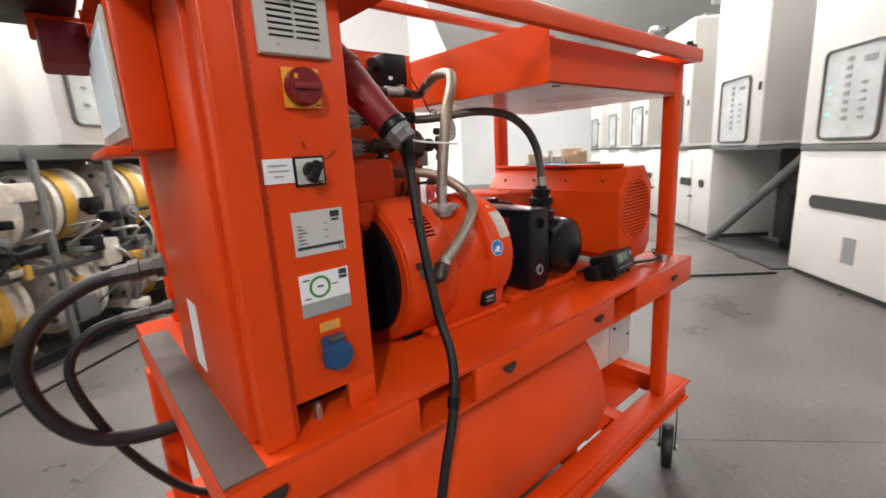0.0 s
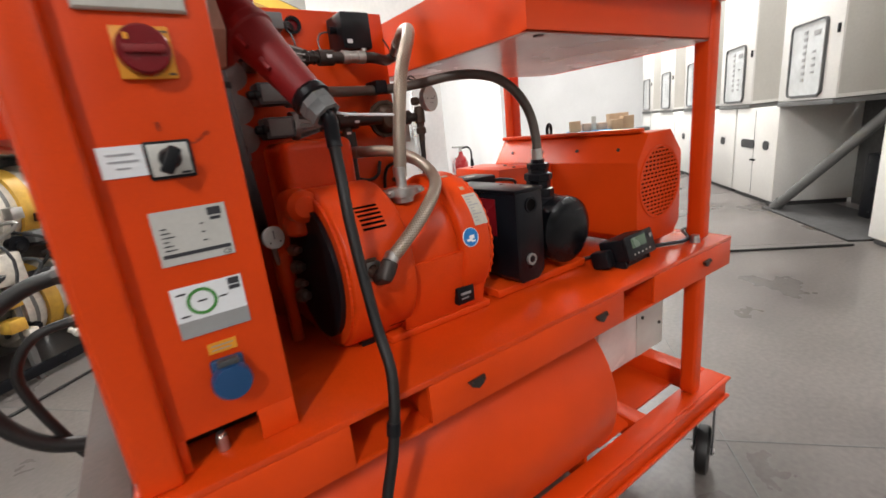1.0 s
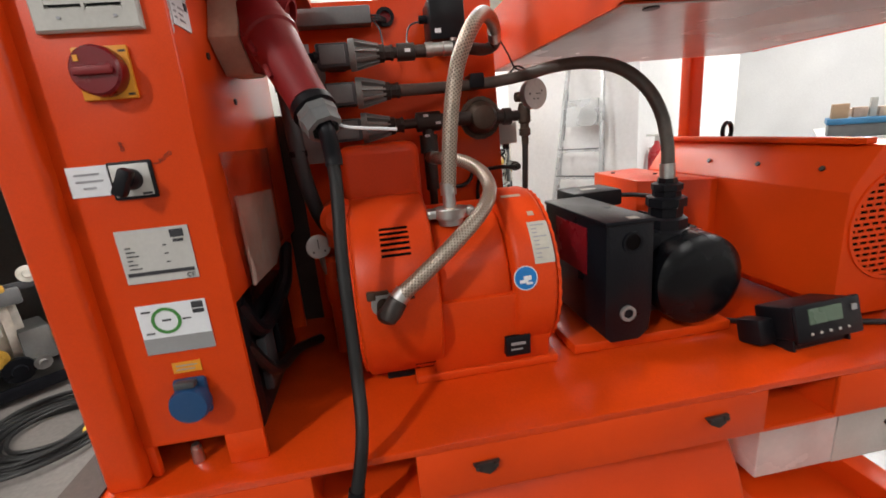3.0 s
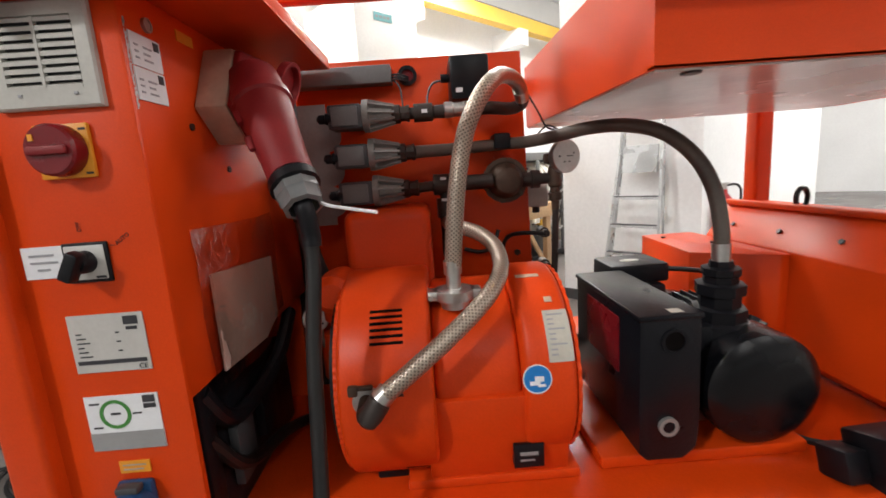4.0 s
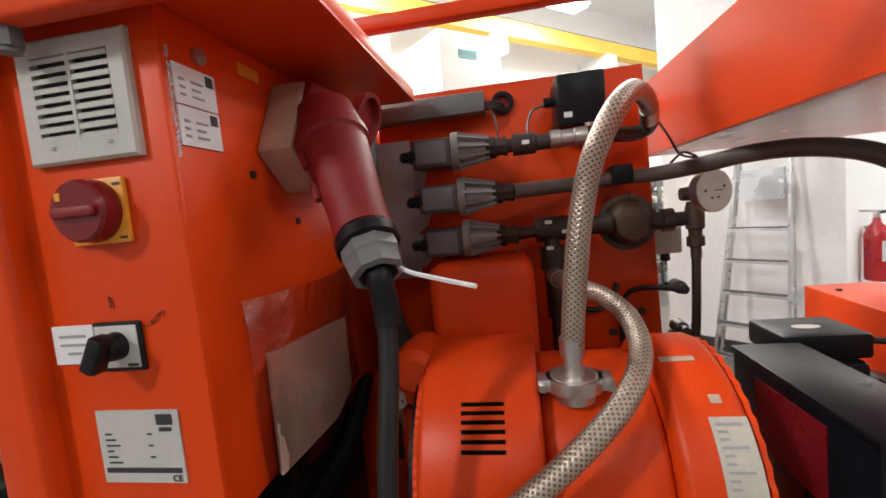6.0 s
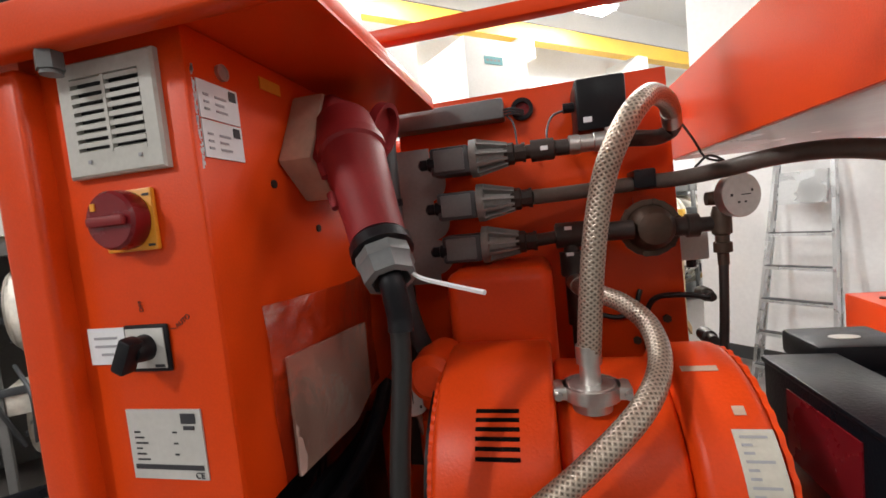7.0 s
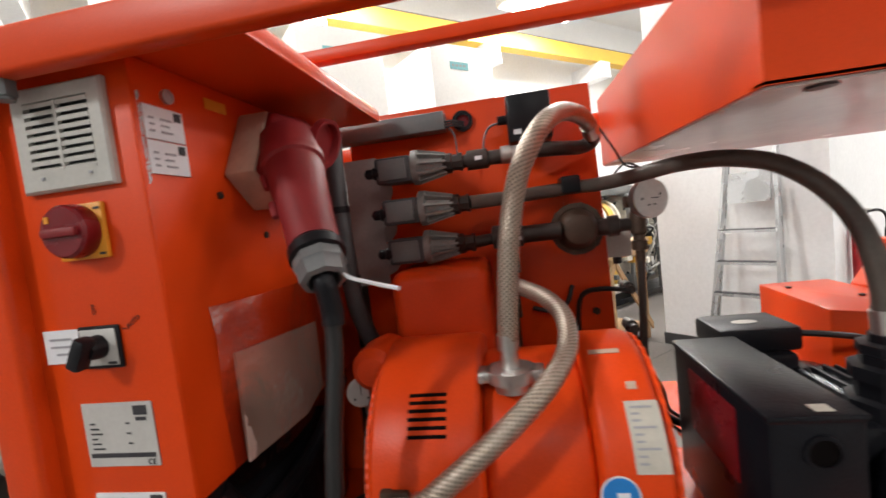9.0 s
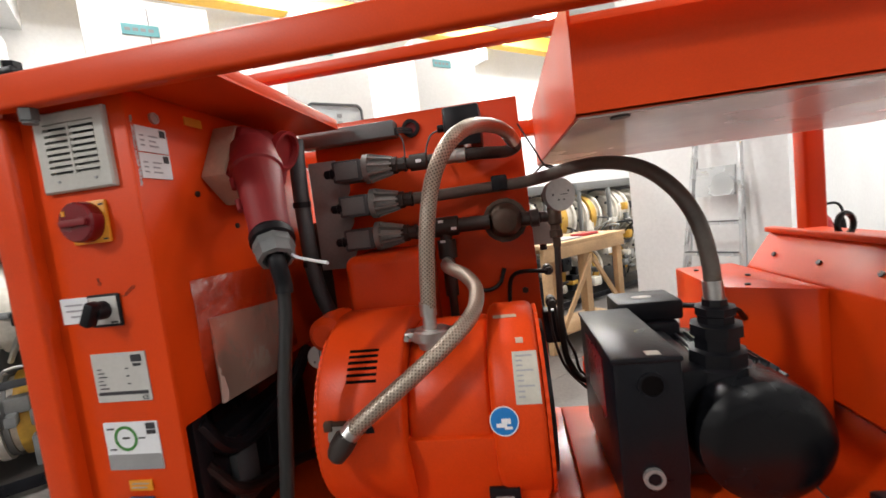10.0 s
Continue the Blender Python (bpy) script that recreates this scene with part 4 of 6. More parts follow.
for z0 in (1.6905, 1.6525):
    lb = part("type_label", box(B(), CX1 + 0.0003, CX1 + 0.002, 0.7005, 0.757, z0, z0 + 0.0365), WHITE, cab, "white type label with grey print")
    part("print", bars(B(), flank, [(0.706, 0.713, z0 + 0.022 - 0.007 * k, z0 + 0.0242 - 0.007 * k) for k in range(3)] + [(0.722, 0.738 - 0.004 * (k % 2), z0 + 0.022 - 0.007 * k, z0 + 0.0242 - 0.007 * k) for k in range(3)]), INKGREY, lb)
    part("maker_mark", bars(B(), flank, [(0.743, 0.753, z0 + 0.024, z0 + 0.034)]), INK, lb)
bm = B()
ring(bm, (CX1, 0.738, 1.742), (1, 0, 0), 0.0085, 0.006, 0.004, 20)
cyl(bm, (CX1, 0.738, 1.742), (CX1 + 0.003, 0.738, 1.742), 0.006, seg=16)
part("lock", bm, STEEL, cab)
part("warning_tag", box(B(), CX1 + 0.0003, CX1 + 0.0015, 0.803, 0.844, 1.744, 1.758), YELLOW, cab, "small yellow tag")
for y, z in ((0.806, 1.632), (0.90, 1.575)):
    part("screw", cyl(B(), (CX1, y, z), (CX1 + 0.003, y, z), 0.005, seg=10), DARKPIPE, cab)
rng = random.Random(21)
bm = B()
rows = []
for k in range(70):
    z = 1.640 + 0.098 * rng.random()
    y = 0.7062 - 0.0012 + 0.0024 * rng.random() ** 2
    s = 0.0004 + 0.0009 * rng.random()
    rows.append((y - 0.0105 - s, y - 0.0105 + s, z - 1.6 * s, z + 1.6 * s))
bars(bm, lambda a, b, h: Vector((CX1 + 0.0002 + h * 0.4, a + 0.0025, b)), rows)
tagged(part("paint_chips", bm, WHITE, cab, "pale chipped paint flecks"), kind="stuff")
# left side of the cabinet
part("side_label", box(B(), CX0 - 0.002, CX0 - 0.0003, 0.975, 1.045, 1.07, 1.215), WHITE, cab, "white tall label")
hm = part("operator_panel", box(B(), 0.112, CX0, 0.867, 1.27, 1.52, 1.7565, 0.006), ORANGE, cab, "orange operator panel housing")
part("bezel", box(B(), 0.104, 0.112, 0.885, 1.25, 1.54, 1.74, 0.004), GREYPL, hm)
part("screen", box(B(), 0.1025, 0.104, 0.91, 1.225, 1.56, 1.72), SCREEN, hm, "pale lit screen")
part("ledge", box(B(), 0.075, 0.112, 0.90, 1.26, 1.515, 1.53, 0.003), ORANGE, hm)

# document pocket on the cabinet flank
pk = thing("document_pocket", "clear plastic document pocket with papers on the orange cabinet", "pocket", (CX1, 0.9, 1.28))
prism(bm := B(), [(0.778, 1.284), (0.935, 1.274), (1.000, 1.296), (1.005, 1.412), (0.780, 1.428)], "x", CX1 + 0.004, CX1 + 0.008)
part("papers", bm, PAPER, pk, "folded papers")
bm = B()
g = []
for i in range(9):
    col = []
    for k in range(7):
        y = 0.752 + (1.045 - 0.752) * i / 8
        z = 1.262 + (1.495 - 1.262) * k / 6 + (0.02 * max(0, i - 5) if k == 0 else 0)
        x = CX1 + 0.004 + 0.026 * math.sin(math.pi * i / 8) * (0.35 + 0.65 * k / 6) + 0.002 * math.sin(i * 2.3 + k * 1.7)
        col.append(bm.verts.new((x, y, z)))
    g.append(col)
for i in range(8):
    for k in range(6):
        bm.faces.new((g[i][k], g[i + 1][k], g[i + 1][k + 1], g[i][k + 1]))
part("film", bm, FILM, pk, "creased clear film")

# red power plug
plug = thing("power_plug", "red industrial plug with a grey cable gland in a beige inlet", "plug", (CX1, 0.9, 1.66))
bm = B()
prism(bm, [(0.819, 1.660), (0.872, 1.750), (0.968, 1.758), (1.004, 1.685), (0.965, 1.618), (0.876, 1.612)], "x", CX1 + 0.0005, 0.4505, 0.004)
part("inlet_housing", bm, BEIGE, plug, "dirty beige inlet housing")
pa = Vector((0.474, 0.876, 1.697))
pb_ = Vector((0.545, 0.772, 1.550))
ax = (pb_ - pa).normalized()
L = (pb_ - pa).length
bm = B()
fl0 = [(0.821, 1.660), (0.874, 1.747), (0.966, 1.755), (1.001, 1.685), (0.963, 1.621), (0.878, 1.615)]
fl1 = [(0.912 + (y - 0.912) * 0.62, 1.685 + (z - 1.685) * 0.62) for y, z in fl0]
rows = [[bm.verts.new((x, y, z)) for y, z in pts] for x, pts in ((0.451, fl0), (0.461, fl0), (0.492, fl1))]
for p, q in zip(rows, rows[1:]):
    for k in range(6):
        bm.faces.new((p[k], p[(k + 1) % 6], q[(k + 1) % 6], q[k]))
bm.faces.new(list(reversed(rows[0])))
bm.faces.new(rows[-1])
bmesh.ops.bevel(bm, geom=bm.edges[:], offset=0.0025, segments=2, affect="EDGES", profile=0.5)
part("head", bm, RED, plug, "red six-sided plug flange")
bm = B()
lathe(bm, pa - ax * 0.020, ax, [(0, 0.030), (0.012, 0.0385), (0.055, 0.0415), (0.058, 0.0440), (0.072, 0.0440), (0.075, 0.0400), (0.12, 0.0360), (L - 0.02, 0.0318), (L + 0.016, 0.0308)], 28)
part("sleeve", bm, RED, plug, "red tapering plug body with a raised band")
for k in range(2):
    o = pa + ax * (0.064 + 0.05 * k) + ax.cross(Vector((0, 0, 1))).normalized() * (0.040 - 0.003 * k)
    part("sleeve_catch", cyl(B(), o, o + ax * 0.022, 0.006, 0.004, 10), RED, plug)
bm = B()
lathe(bm, pb_ - ax * 0.003, ax, [(0, 0.031), (0.004, 0.0338), (0.016, 0.0338), (0.018, 0.030)], 20)
part("collar", bm, BLACK, plug)
bm = B()
lathe(bm, pb_ + ax * 0.015, ax, [(0, 0.030), (0.013, 0.031), (0.016, 0.0285), (0.032, 0.0275), (0.034, 0.021), (0.018, 0.018)], 8)
part("gland", bm, MIDGREY, plug, "grey hexagon cable gland")
bm = B()
lc, ln = Vector((0.500, 0.925, 1.706)), Vector((0.93, -0.10, -0.34)).normalized()
lathe(bm, lc, ln, [(0, 0.030), (0.003, 0.036), (0.016, 0.037), (0.016, 0.031), (0.006, 0.029)], 28)
cyl(bm, lc - ln * 0.004 + Vector((0, -0.03, 0.012)), lc - ln * 0.004 + Vector((0, -0.03, -0.020)), 0.006, seg=12)
part("lid", bm, RED, plug, "open round red lid")
bm = B()
gl = pb_ + ax * 0.045
boot = B()
hose(boot, [pb_ + ax * 0.03, gl + Vector((0.002, -0.004, -0.004)), (0.5665, 0.747, 1.478), (0.5668, 0.745, 1.462)], 0.0130, 14)
part("bend_protector", boot, BLACK, plug, "black rubber bend protector")
hose(bm, [pb_ + ax * 0.02, gl, (0.566, 0.742, 1.44), (0.560, 0.715, 1.32), (0.560, 0.675, 1.16), (0.557, 0.635, 1.07), (0.530, 0.612, 0.96), (0.495, 0.612, 0.83), (0.480, 0.64, 0.60), (0.50, 0.66, 0.35), (0.56, 0.58, 0.08), (0.72, 0.50, 0.014), (1.0, 0.44, 0.013)], 0.0102, 12)
part("cable", bm, RUBBER, plug, "thick black power cable")
cableties = B()
cyl(cableties, (0.540, 0.6185, 0.998), (0.5345, 0.6150, 0.976), 0.0125, seg=14)
part("cable_joint", cableties, BLACK, plug)
bm = B()
hose(bm, [(0.565, 0.772, 1.530), (0.590, 0.748, 1.516), (0.625, 0.722, 1.510), (0.662, 0.697, 1.505)], 0.0024, 6)
part("zip_tie", bm, WHITE, plug, "white cable tie with a long tail")

# grey conduit behind the plug
cd = thing("cable_conduit", "dark grey cable conduit curving behind the red plug", "conduit", (0.47, 1.05, 1.34))
part("tube", hose(B(), [(0.462, 1.075, 1.748), (0.464, 1.060, 1.68), (0.468, 1.050, 1.56), (0.474, 1.050, 1.44), (0.486, 1.080, 1.35), (0.500, 1.140, 1.29), (0.510, 1.222, 1.26)], 0.017, 14), DARKGREY, cd)
for z in (1.60, 1.47):
    part("clip", ring(B(), (0.4665 + (1.60 - z) * 0.03, 1.0505, z), (0.02, -0.03, 1), 0.0195, 0.0165, 0.012, 16), BLACK, cd)

# ---- valve panel ----
pan = thing("valve_panel", "orange upright panel carrying valves, pipes and a gauge", "panel", (0.7, 1.224, 1.025))
PY = 1.222
prism(bm := B(), [(0.44, 1.0256), (0.972, 1.0256), (0.965, 1.35), (0.955, 1.806), (0.44, 1.806)], "y", PY, PY + 0.004, 0.001)
part("sheet", bm, ORANGE, pan)
# deep shade behind the cabinet is put into this sheet's brown
part("rear_skirt", box(B(), 0.26, 0.56, 1.2365, 1.2400, 1.0256, 1.565), DARKPIPE, pan, "sheet closing the gap behind the cabinet, shade painted in as dark brown")
part("duct", box(B(), 0.42, 0.661, PY - 0.044, PY - 0.001, 1.748, 1.786, 0.003), MIDGREY, pan, "grey cable duct")
part("grommet", ring(B(), (0.695, PY + 0.001, 1.767), (0, -1, 0), 0.0215, 0.014, 0.010, 24), BLACK, pan)
part("cutout", cyl(B(), (0.695, PY - 0.001, 1.767), (0.695, PY - 0.0002, 1.767), 0.014, seg=20), DARKRED, pan)
for k in range(3):
    part("wire", hose(B(), [(0.655, PY - 0.03, 1.764 - 0.006 * k), (0.675, PY - 0.034, 1.765 - 0.005 * k), (0.697, PY + 0.0, 1.765 - 0.005 * k)], 0.0022, 6), DARKGREY, pan)
part("wire", hose(B(), [(0.665, PY - 0.03, 1.755), (0.678, PY - 0.035, 1.735), (0.682, PY - 0.05, 1.69)], 0.0020, 6), DARKGREY, pan)
part("wire", hose(B(), [(0.79, PY - 0.05, 1.745), (0.752, PY - 0.04, 1.74), (0.738, PY - 0.05, 1.715), (0.735, PY - 0.08, 1.68)], 0.0022, 6), DARKGREY, pan)
bb = part("switch_box", box(B(), 0.786, 0.868, 1.125, PY - 0.001, 1.694, 1.783, 0.006), BLACK, pan, "black pressure switch box")
part("cable_gland", cyl(B(), (0.768, 1.165, 1.745), (0.786, 1.165, 1.745), 0.009, seg=10), BLACK, bb)
part("sticker", box(B(), 0.797, 0.811, 1.1235, 1.1247, 1.708, 1.717), WHITE, bb)
part("bolt", cyl(B(), (0.836, 1.118, 1.688), (0.836, 1.118, 1.694), 0.008, seg=12), STEEL, bb)
VY = 1.105
for k, (z, x0) in enumerate(((1.670, 0.513), (1.592, 0.518), (1.517, 0.520))):
    va = part("actuator", box(B(), x0 + 0.022, x0 + 0.090, VY - 0.032, VY + 0.03, z - 0.026, z + 0.022, 0.005), DARKGREY, pan, "grey valve actuator with a ribbed cone")
    part("cover", box(B(), x0 + 0.030, x0 + 0.082, VY - 0.036, VY - 0.032, z - 0.020, z + 0.017, 0.0015), MIDGREY, va)
    bm = B()
    lathe(bm, (x0 + 0.0, VY - 0.022, z - 0.004), (1, 0, 0), [(0, 0.005), (0.004, 0.0095), (0.016, 0.0095), (0.018, 0.012), (0.030, 0.012), (0.031, 0.008)], 12)
    part("knob", bm, BLACK, va)
    bm = B()
    lathe(bm, (x0 + 0.090, VY, z), (1, 0, 0), [(0, 0.033), (0.012, 0.033), (0.014, 0.022), (0.058, 0.015)], 20)
    part("cone", bm, CASTALU, va)
    for j in range(10):
        a = j * math.pi / 5 + 0.15
        bm = B()
        m5 = Matrix.Translation((x0 + 0.102, VY, z)) @ Matrix.Rotation(a, 4, "X")
        vs = [(0, -0.0022, 0.016), (0, 0.0022, 0.016), (0.052, 0.0018, 0.012), (0.052, -0.0018, 0.012), (0, -0.0022, 0.0325), (0, 0.0022, 0.0325), (0.052, 0.0018, 0.0205), (0.052, -0.0018, 0.0205)]
        vv = [bm.verts.new(m5 @ Vector(p)) for p in vs]
        for q in ((0, 1, 2, 3), (7, 6, 5, 4), (0, 4, 5, 1), (1, 5, 6, 2), (2, 6, 7, 3), (3, 7, 4, 0)):
            bm.faces.new([vv[i] for i in q])
        part("rib", bm, CASTALU, va)
    bm = B()
    lathe(bm, (x0 + 0.148, VY + 0.002, z), (1, 0, 0), [(0, 0.017), (0.004, 0.019), (0.016, 0.019), (0.018, 0.015), (0.030, 0.015), (0.030, 0.017), (0.036, 0.017)], 8)
    part("union_nut", bm, DARKPIPE, va)
    part("stand_off", box(B(), x0 + 0.035, x0 + 0.075, VY + 0.03, PY - 0.0005, z - 0.016, z + 0.012), DARKGREY, va)
# scalloped grey bracket behind the knobs
bm = B()
box(bm, 0.448, 0.516, 1.150, 1.153, 1.447, 1.706)
for zc in (1.498, 1.565, 1.640):
    cyl(bm, (0.510, 1.1533, zc), (0.510, 1.1505, zc), 0.034, seg=24)
part("bracket", bm, BRACKETGREY, pan, "grey scalloped sheet bracket")
# first pipe: nut, union with sticker, bright coupling, elbow
bm = B()
lathe(bm, (0.694, VY + 0.004, 1.670), (1, 0, 0), [(0, 0.012), (0.012, 0.012), (0.012, 0.0185), (0.05, 0.0185), (0.052, 0.0135), (0.075, 0.0135)], 14)
p1 = part("pipe_union", bm, DARKPIPE, pan)
part("sticker", box(B(), 0.722, 0.734, VY - 0.0162, VY - 0.0148, 1.667, 1.674), WHITE, p1)
bm = B()
lathe(bm, (0.768, VY + 0.006, 1.672), (1, 0, 0), [(0, 0.0135), (0.002, 0.0165), (0.018, 0.0165), (0.020, 0.0145), (0.040, 0.0145), (0.042, 0.016), (0.062, 0.016), (0.063, 0.012)], 12)
part("coupling", bm, STEEL, pan, "bright steel coupling")
bm = B()
hose(bm, [(0.83, VY + 0.010, 1.673), (0.87, 1.125, 1.672), (0.915, 1.155, 1.672), (0.936, 1.158, 1.678), (0.941, 1.150, 1.684), (0.936, 1.130, 1.690)], 0.0135, 12)
part("elbow", bm, DARKPIPE, pan)
# second pipe: grey hose run held by a black clamp and over to the small pump
bm = B()
hose(bm, [(0.70, VY + 0.006, 1.592), (0.78, 1.145, 1.594), (0.896, 1.180, 1.599), (0.944, 1.139, 1.598), (0.994, 1.094, 1.603), (1.046, 1.046, 1.611), (1.098, 0.999, 1.608), (1.145, 0.957, 1.589), (1.184, 0.925, 1.546), (1.208, 0.906, 1.490), (1.219, 0.898, 1.425), (1.221, 0.897, 1.372)], 0.0130, 14)
h2 = part("vacuum_hose", bm, HOSE, pan, "brown-grey arched rubber hose")
bm = B()
cyl(bm, (1.2205, 0.898, 1.392), (1.2215, 0.896, 1.350), 0.0150, seg=16)
part("ferrule", bm, STEEL, h2)
part("hose_clamp", box(B(), 0.877, 0.913, 1.156, PY - 0.0005, 1.588, 1.622, 0.004), BLACK, pan)
# third pipe: dark tee and the round regulator
bm = B()
cyl(bm, (0.70, VY + 0.004, 1.517), (0.74, 1.13, 1.519), 0.011, seg=14)
lathe(bm, (0.735, 1.135, 1.520), (1, 0, 0), [(0, 0.017), (0.002, 0.0225), (0.058, 0.0225), (0.060, 0.0165), (0.13, 0.0165)], 16)
lathe(bm, (0.762, 1.135, 1.510), (0, 0, -1), [(0, 0.014), (0.02, 0.014), (0.02, 0.0215), (0.062, 0.0215), (0.064, 0.0155), (0.15, 0.0155)], 16)
cyl(bm, (0.762, 1.135, 1.38), (0.762, 1.135, 1.06), 0.010, seg=12)
tee = part("tee_pipe", bm, DARKPIPE, pan, "dark brown tee pipe")
for x, z in ((0.757, 1.533), (0.785, 1.515), (0.757, 1.488)):
    part("sticker", box(B(), x - 0.006, x + 0.006, 1.1108, 1.1122, z - 0.003, z + 0.003), WHITE, tee)
bm = B()
lathe(bm, (0.899, PY - 0.02, 1.518), (0, -1, 0), [(0, 0.030), (0.018, 0.044), (0.026, 0.047), (0.034, 0.047), (0.036, 0.040), (0.060, 0.036), (0.074, 0.027), (0.078, 0.014)], 24)
reg = part("regulator", bm, BRONZE, pan, "round dark regulator with a brown flange")
bm = B()
ring(bm, (0.899, PY - 0.048, 1.518), (0, -1, 0), 0.0510, 0.042, 0.010, 18)
for k in range(6):
    a = k * math.pi / 3 + 0.3
    cyl(bm, (0.899 + 0.0465 * math.cos(a), PY - 0.062, 1.518 + 0.0465 * math.sin(a)), (0.899 + 0.0465 * math.cos(a), PY - 0.046, 1.518 + 0.0465 * math.sin(a)), 0.0055, seg=6)
part("flange", bm, BRONZE, reg)
part("plate", box(B(), 0.884, 0.922, PY - 0.006, PY - 0.0005, 1.556, 1.575), ORANGE, reg)
bm = B()
lathe(bm, (0.925, 1.165, 1.516), (1, 0, 0), [(0, 0.017), (0.03, 0.017), (0.032, 0.021), (0.050, 0.021), (0.052, 0.013), (0.092, 0.013), (0.094, 0.010)], 14)
part("outlet", bm, DARKPIPE, pan)
bm = B()
lathe(bm, (1.010, 1.160, 1.545), (0, 0, -1), [(0, 0.012), (0.012, 0.0155), (0.046, 0.0155), (0.05, 0.011), (0.060, 0.011), (0.062, 0.0145), (0.078, 0.0145), (0.080, 0.009), (0.10, 0.009)], 12)
part("gauge_tee", bm, BRONZE, pan)
bm = B()
hose(bm, [(1.010, 1.160, 1.45), (1.006, 1.158, 1.36), (1.002, 1.160, 1.26), (1.006, 1.150, 1.19), (1.022, 1.125, 1.155), (1.05, 1.105, 1.145)], 0.0075, 10)
part("gauge_line", bm, DARKPIPE, pan)
bm = B()
lathe(bm, (0.985, 1.150, 1.559), (1, 0, 0), [(0, 0.011), (0.014, 0.012), (0.016, 0.008), (0.028, 0.008)], 12)
part("test_port", bm, BRONZE, pan)
ga = Vector((0.36, -0.93, 0.02)).normalized()
bm = B()
lathe(bm, Vector((1.014, 1.128, 1.561)), ga, [(0, 0.029), (0.004, 0.034), (0.020, 0.0355), (0.022, 0.0345), (0.022, 0.0310)], 32)
gg = part("pressure_gauge", bm, STEEL, pan, "round gauge with a steel rim")
bm = B()
gc = Vector((1.014, 1.128, 1.561)) + ga * 0.0213
cyl(bm, gc - ga * 0.0015, gc - ga * 0.0009 + ga * 0.0013, 0.0309, seg=28)
part("dial", bm, DIALGREY, gg, "grey dial")
bm = B()
q = ga.to_track_quat("Z", "Y").to_matrix()
bars(bm, lambda a, b, h: gc + ga * (0.0008 + h) + q @ Vector((a, b, 0)), [(-0.001, 0.016, -0.0008, 0.0008), (-0.008, -0.004, -0.013, -0.010), (0.004, 0.008, -0.013, -0.010), (-0.02, -0.016, -0.002, 0.002), (0.017, 0.02, 0.004, 0.008)])
part("needle", bm, BLACK, gg)
# small lines on the right part of the panel
part("line", hose(B(), [(0.985, 1.15, 1.392), (0.94, 1.185, 1.392), (0.905, 1.203, 1.382), (0.892, 1.21, 1.345), (0.89, 1.212, 1.28)], 0.0050, 8), RUBBER, pan)
part("line", hose(B(), [(0.80, 1.205, 1.36), (0.84, 1.20, 1.352), (0.87, 1.205, 1.365), (0.885, 1.212, 1.40)], 0.0050, 8), RUBBER, pan)
part("line", hose(B(), [(0.952, 1.220, 1.74), (0.985, 1.20, 1.67), (1.005, 1.20, 1.632), (1.03, 1.19, 1.622), (1.00, 1.17, 1.632), (0.975, 1.16, 1.615)], 0.0022, 8), RUBBER, pan)
for z, r in ((1.392, 0.012), (1.315, 0.013)):
    part("solenoid", lathe(B(), (0.985, 1.20, z), (0, -1, 0), [(0, r), (0.03, r), (0.032, r * 0.7), (0.05, r * 0.7)], 14), DARKPIPE, pan)
wbx = part("relay_box", box(B(), 0.950, 1.012, 1.2265, 1.262, 1.447, 1.502, 0.004), GREYPL, pan, "pale grey relay box")
part("cable_gland", cyl(B(), (0.985, 1.244, 1.447), (0.985, 1.244, 1.432), 0.009, seg=10), BLACK, wbx)
part("junction_block", box(B(), 0.965, 1.01, 1.19, 1.24, 1.21, 1.29, 0.006), BLACK, pan)
for k in range(3):
    part("line", hose(B(), [(0.978 + 0.014 * k, 1.18, 1.32), (0.982 + 0.014 * k, 1.165, 1.24), (0.998 + 0.013 * k, 1.14, 1.175 + 0.012 * k), (1.03, 1.11 + 0.012 * k, 1.14 + 0.012 * k), (1.05, 1.095 + 0.012 * k, 1.13 + 0.01 * k)], 0.0034, 8), DARKPIPE, pan)
for x, z in ((0.875, 1.30), (0.93, 1.34), (0.90, 1.24)):
    part("stud", cyl(B(), (x, PY - 0.006, z), (x, PY - 0.0004, z), 0.008, seg=6), BRONZE, pan)

# ---- orange housings behind the pump ----
bm = B()
box(bm, 0.552, 0.724, 1.02, 1.20, 1.0256, 1.482, 0.022, 4)
solo("filter_housing", bm, ORANGE_CAST, "orange cast filter housing behind the pump", "housing")
bm = B()
lathe(bm, (0.545, 1.01, 1.350), (0, -1, 0), [(0, 0.030), (0.05, 0.036), (0.10, 0.034), (0.112, 0.022)], 20)
lathe(bm, (0.545, 0.97, 1.345), (0, 0, -1), [(0, 0.03), (0.03, 0.034), (0.055, 0.033), (0.062, 0.024)], 20)
el = thing("oil_filter_elbow", "orange cast elbow with a small pressure gauge", "pipe fitting", (0.545, 0.97, 1.0256))
part("elbow", bm, ORANGE_CAST, el)
sa = Vector((0.25, -0.95, 0.1)).normalized()
sc = Vector((0.487, 0.995, 1.285))
sg = part("pressure_gauge", lathe(B(), sc, sa, [(0, 0.020), (0.003, 0.024), (0.014, 0.0255), (0.015, 0.0235)], 28), STEEL, el, "small white-faced gauge")
part("dial", cyl(B(), sc + sa * 0.0152, sc + sa * 0.0158, 0.0234, seg=24), FACE, sg, "white dial")
q = sa.to_track_quat("Z", "Y").to_matrix()
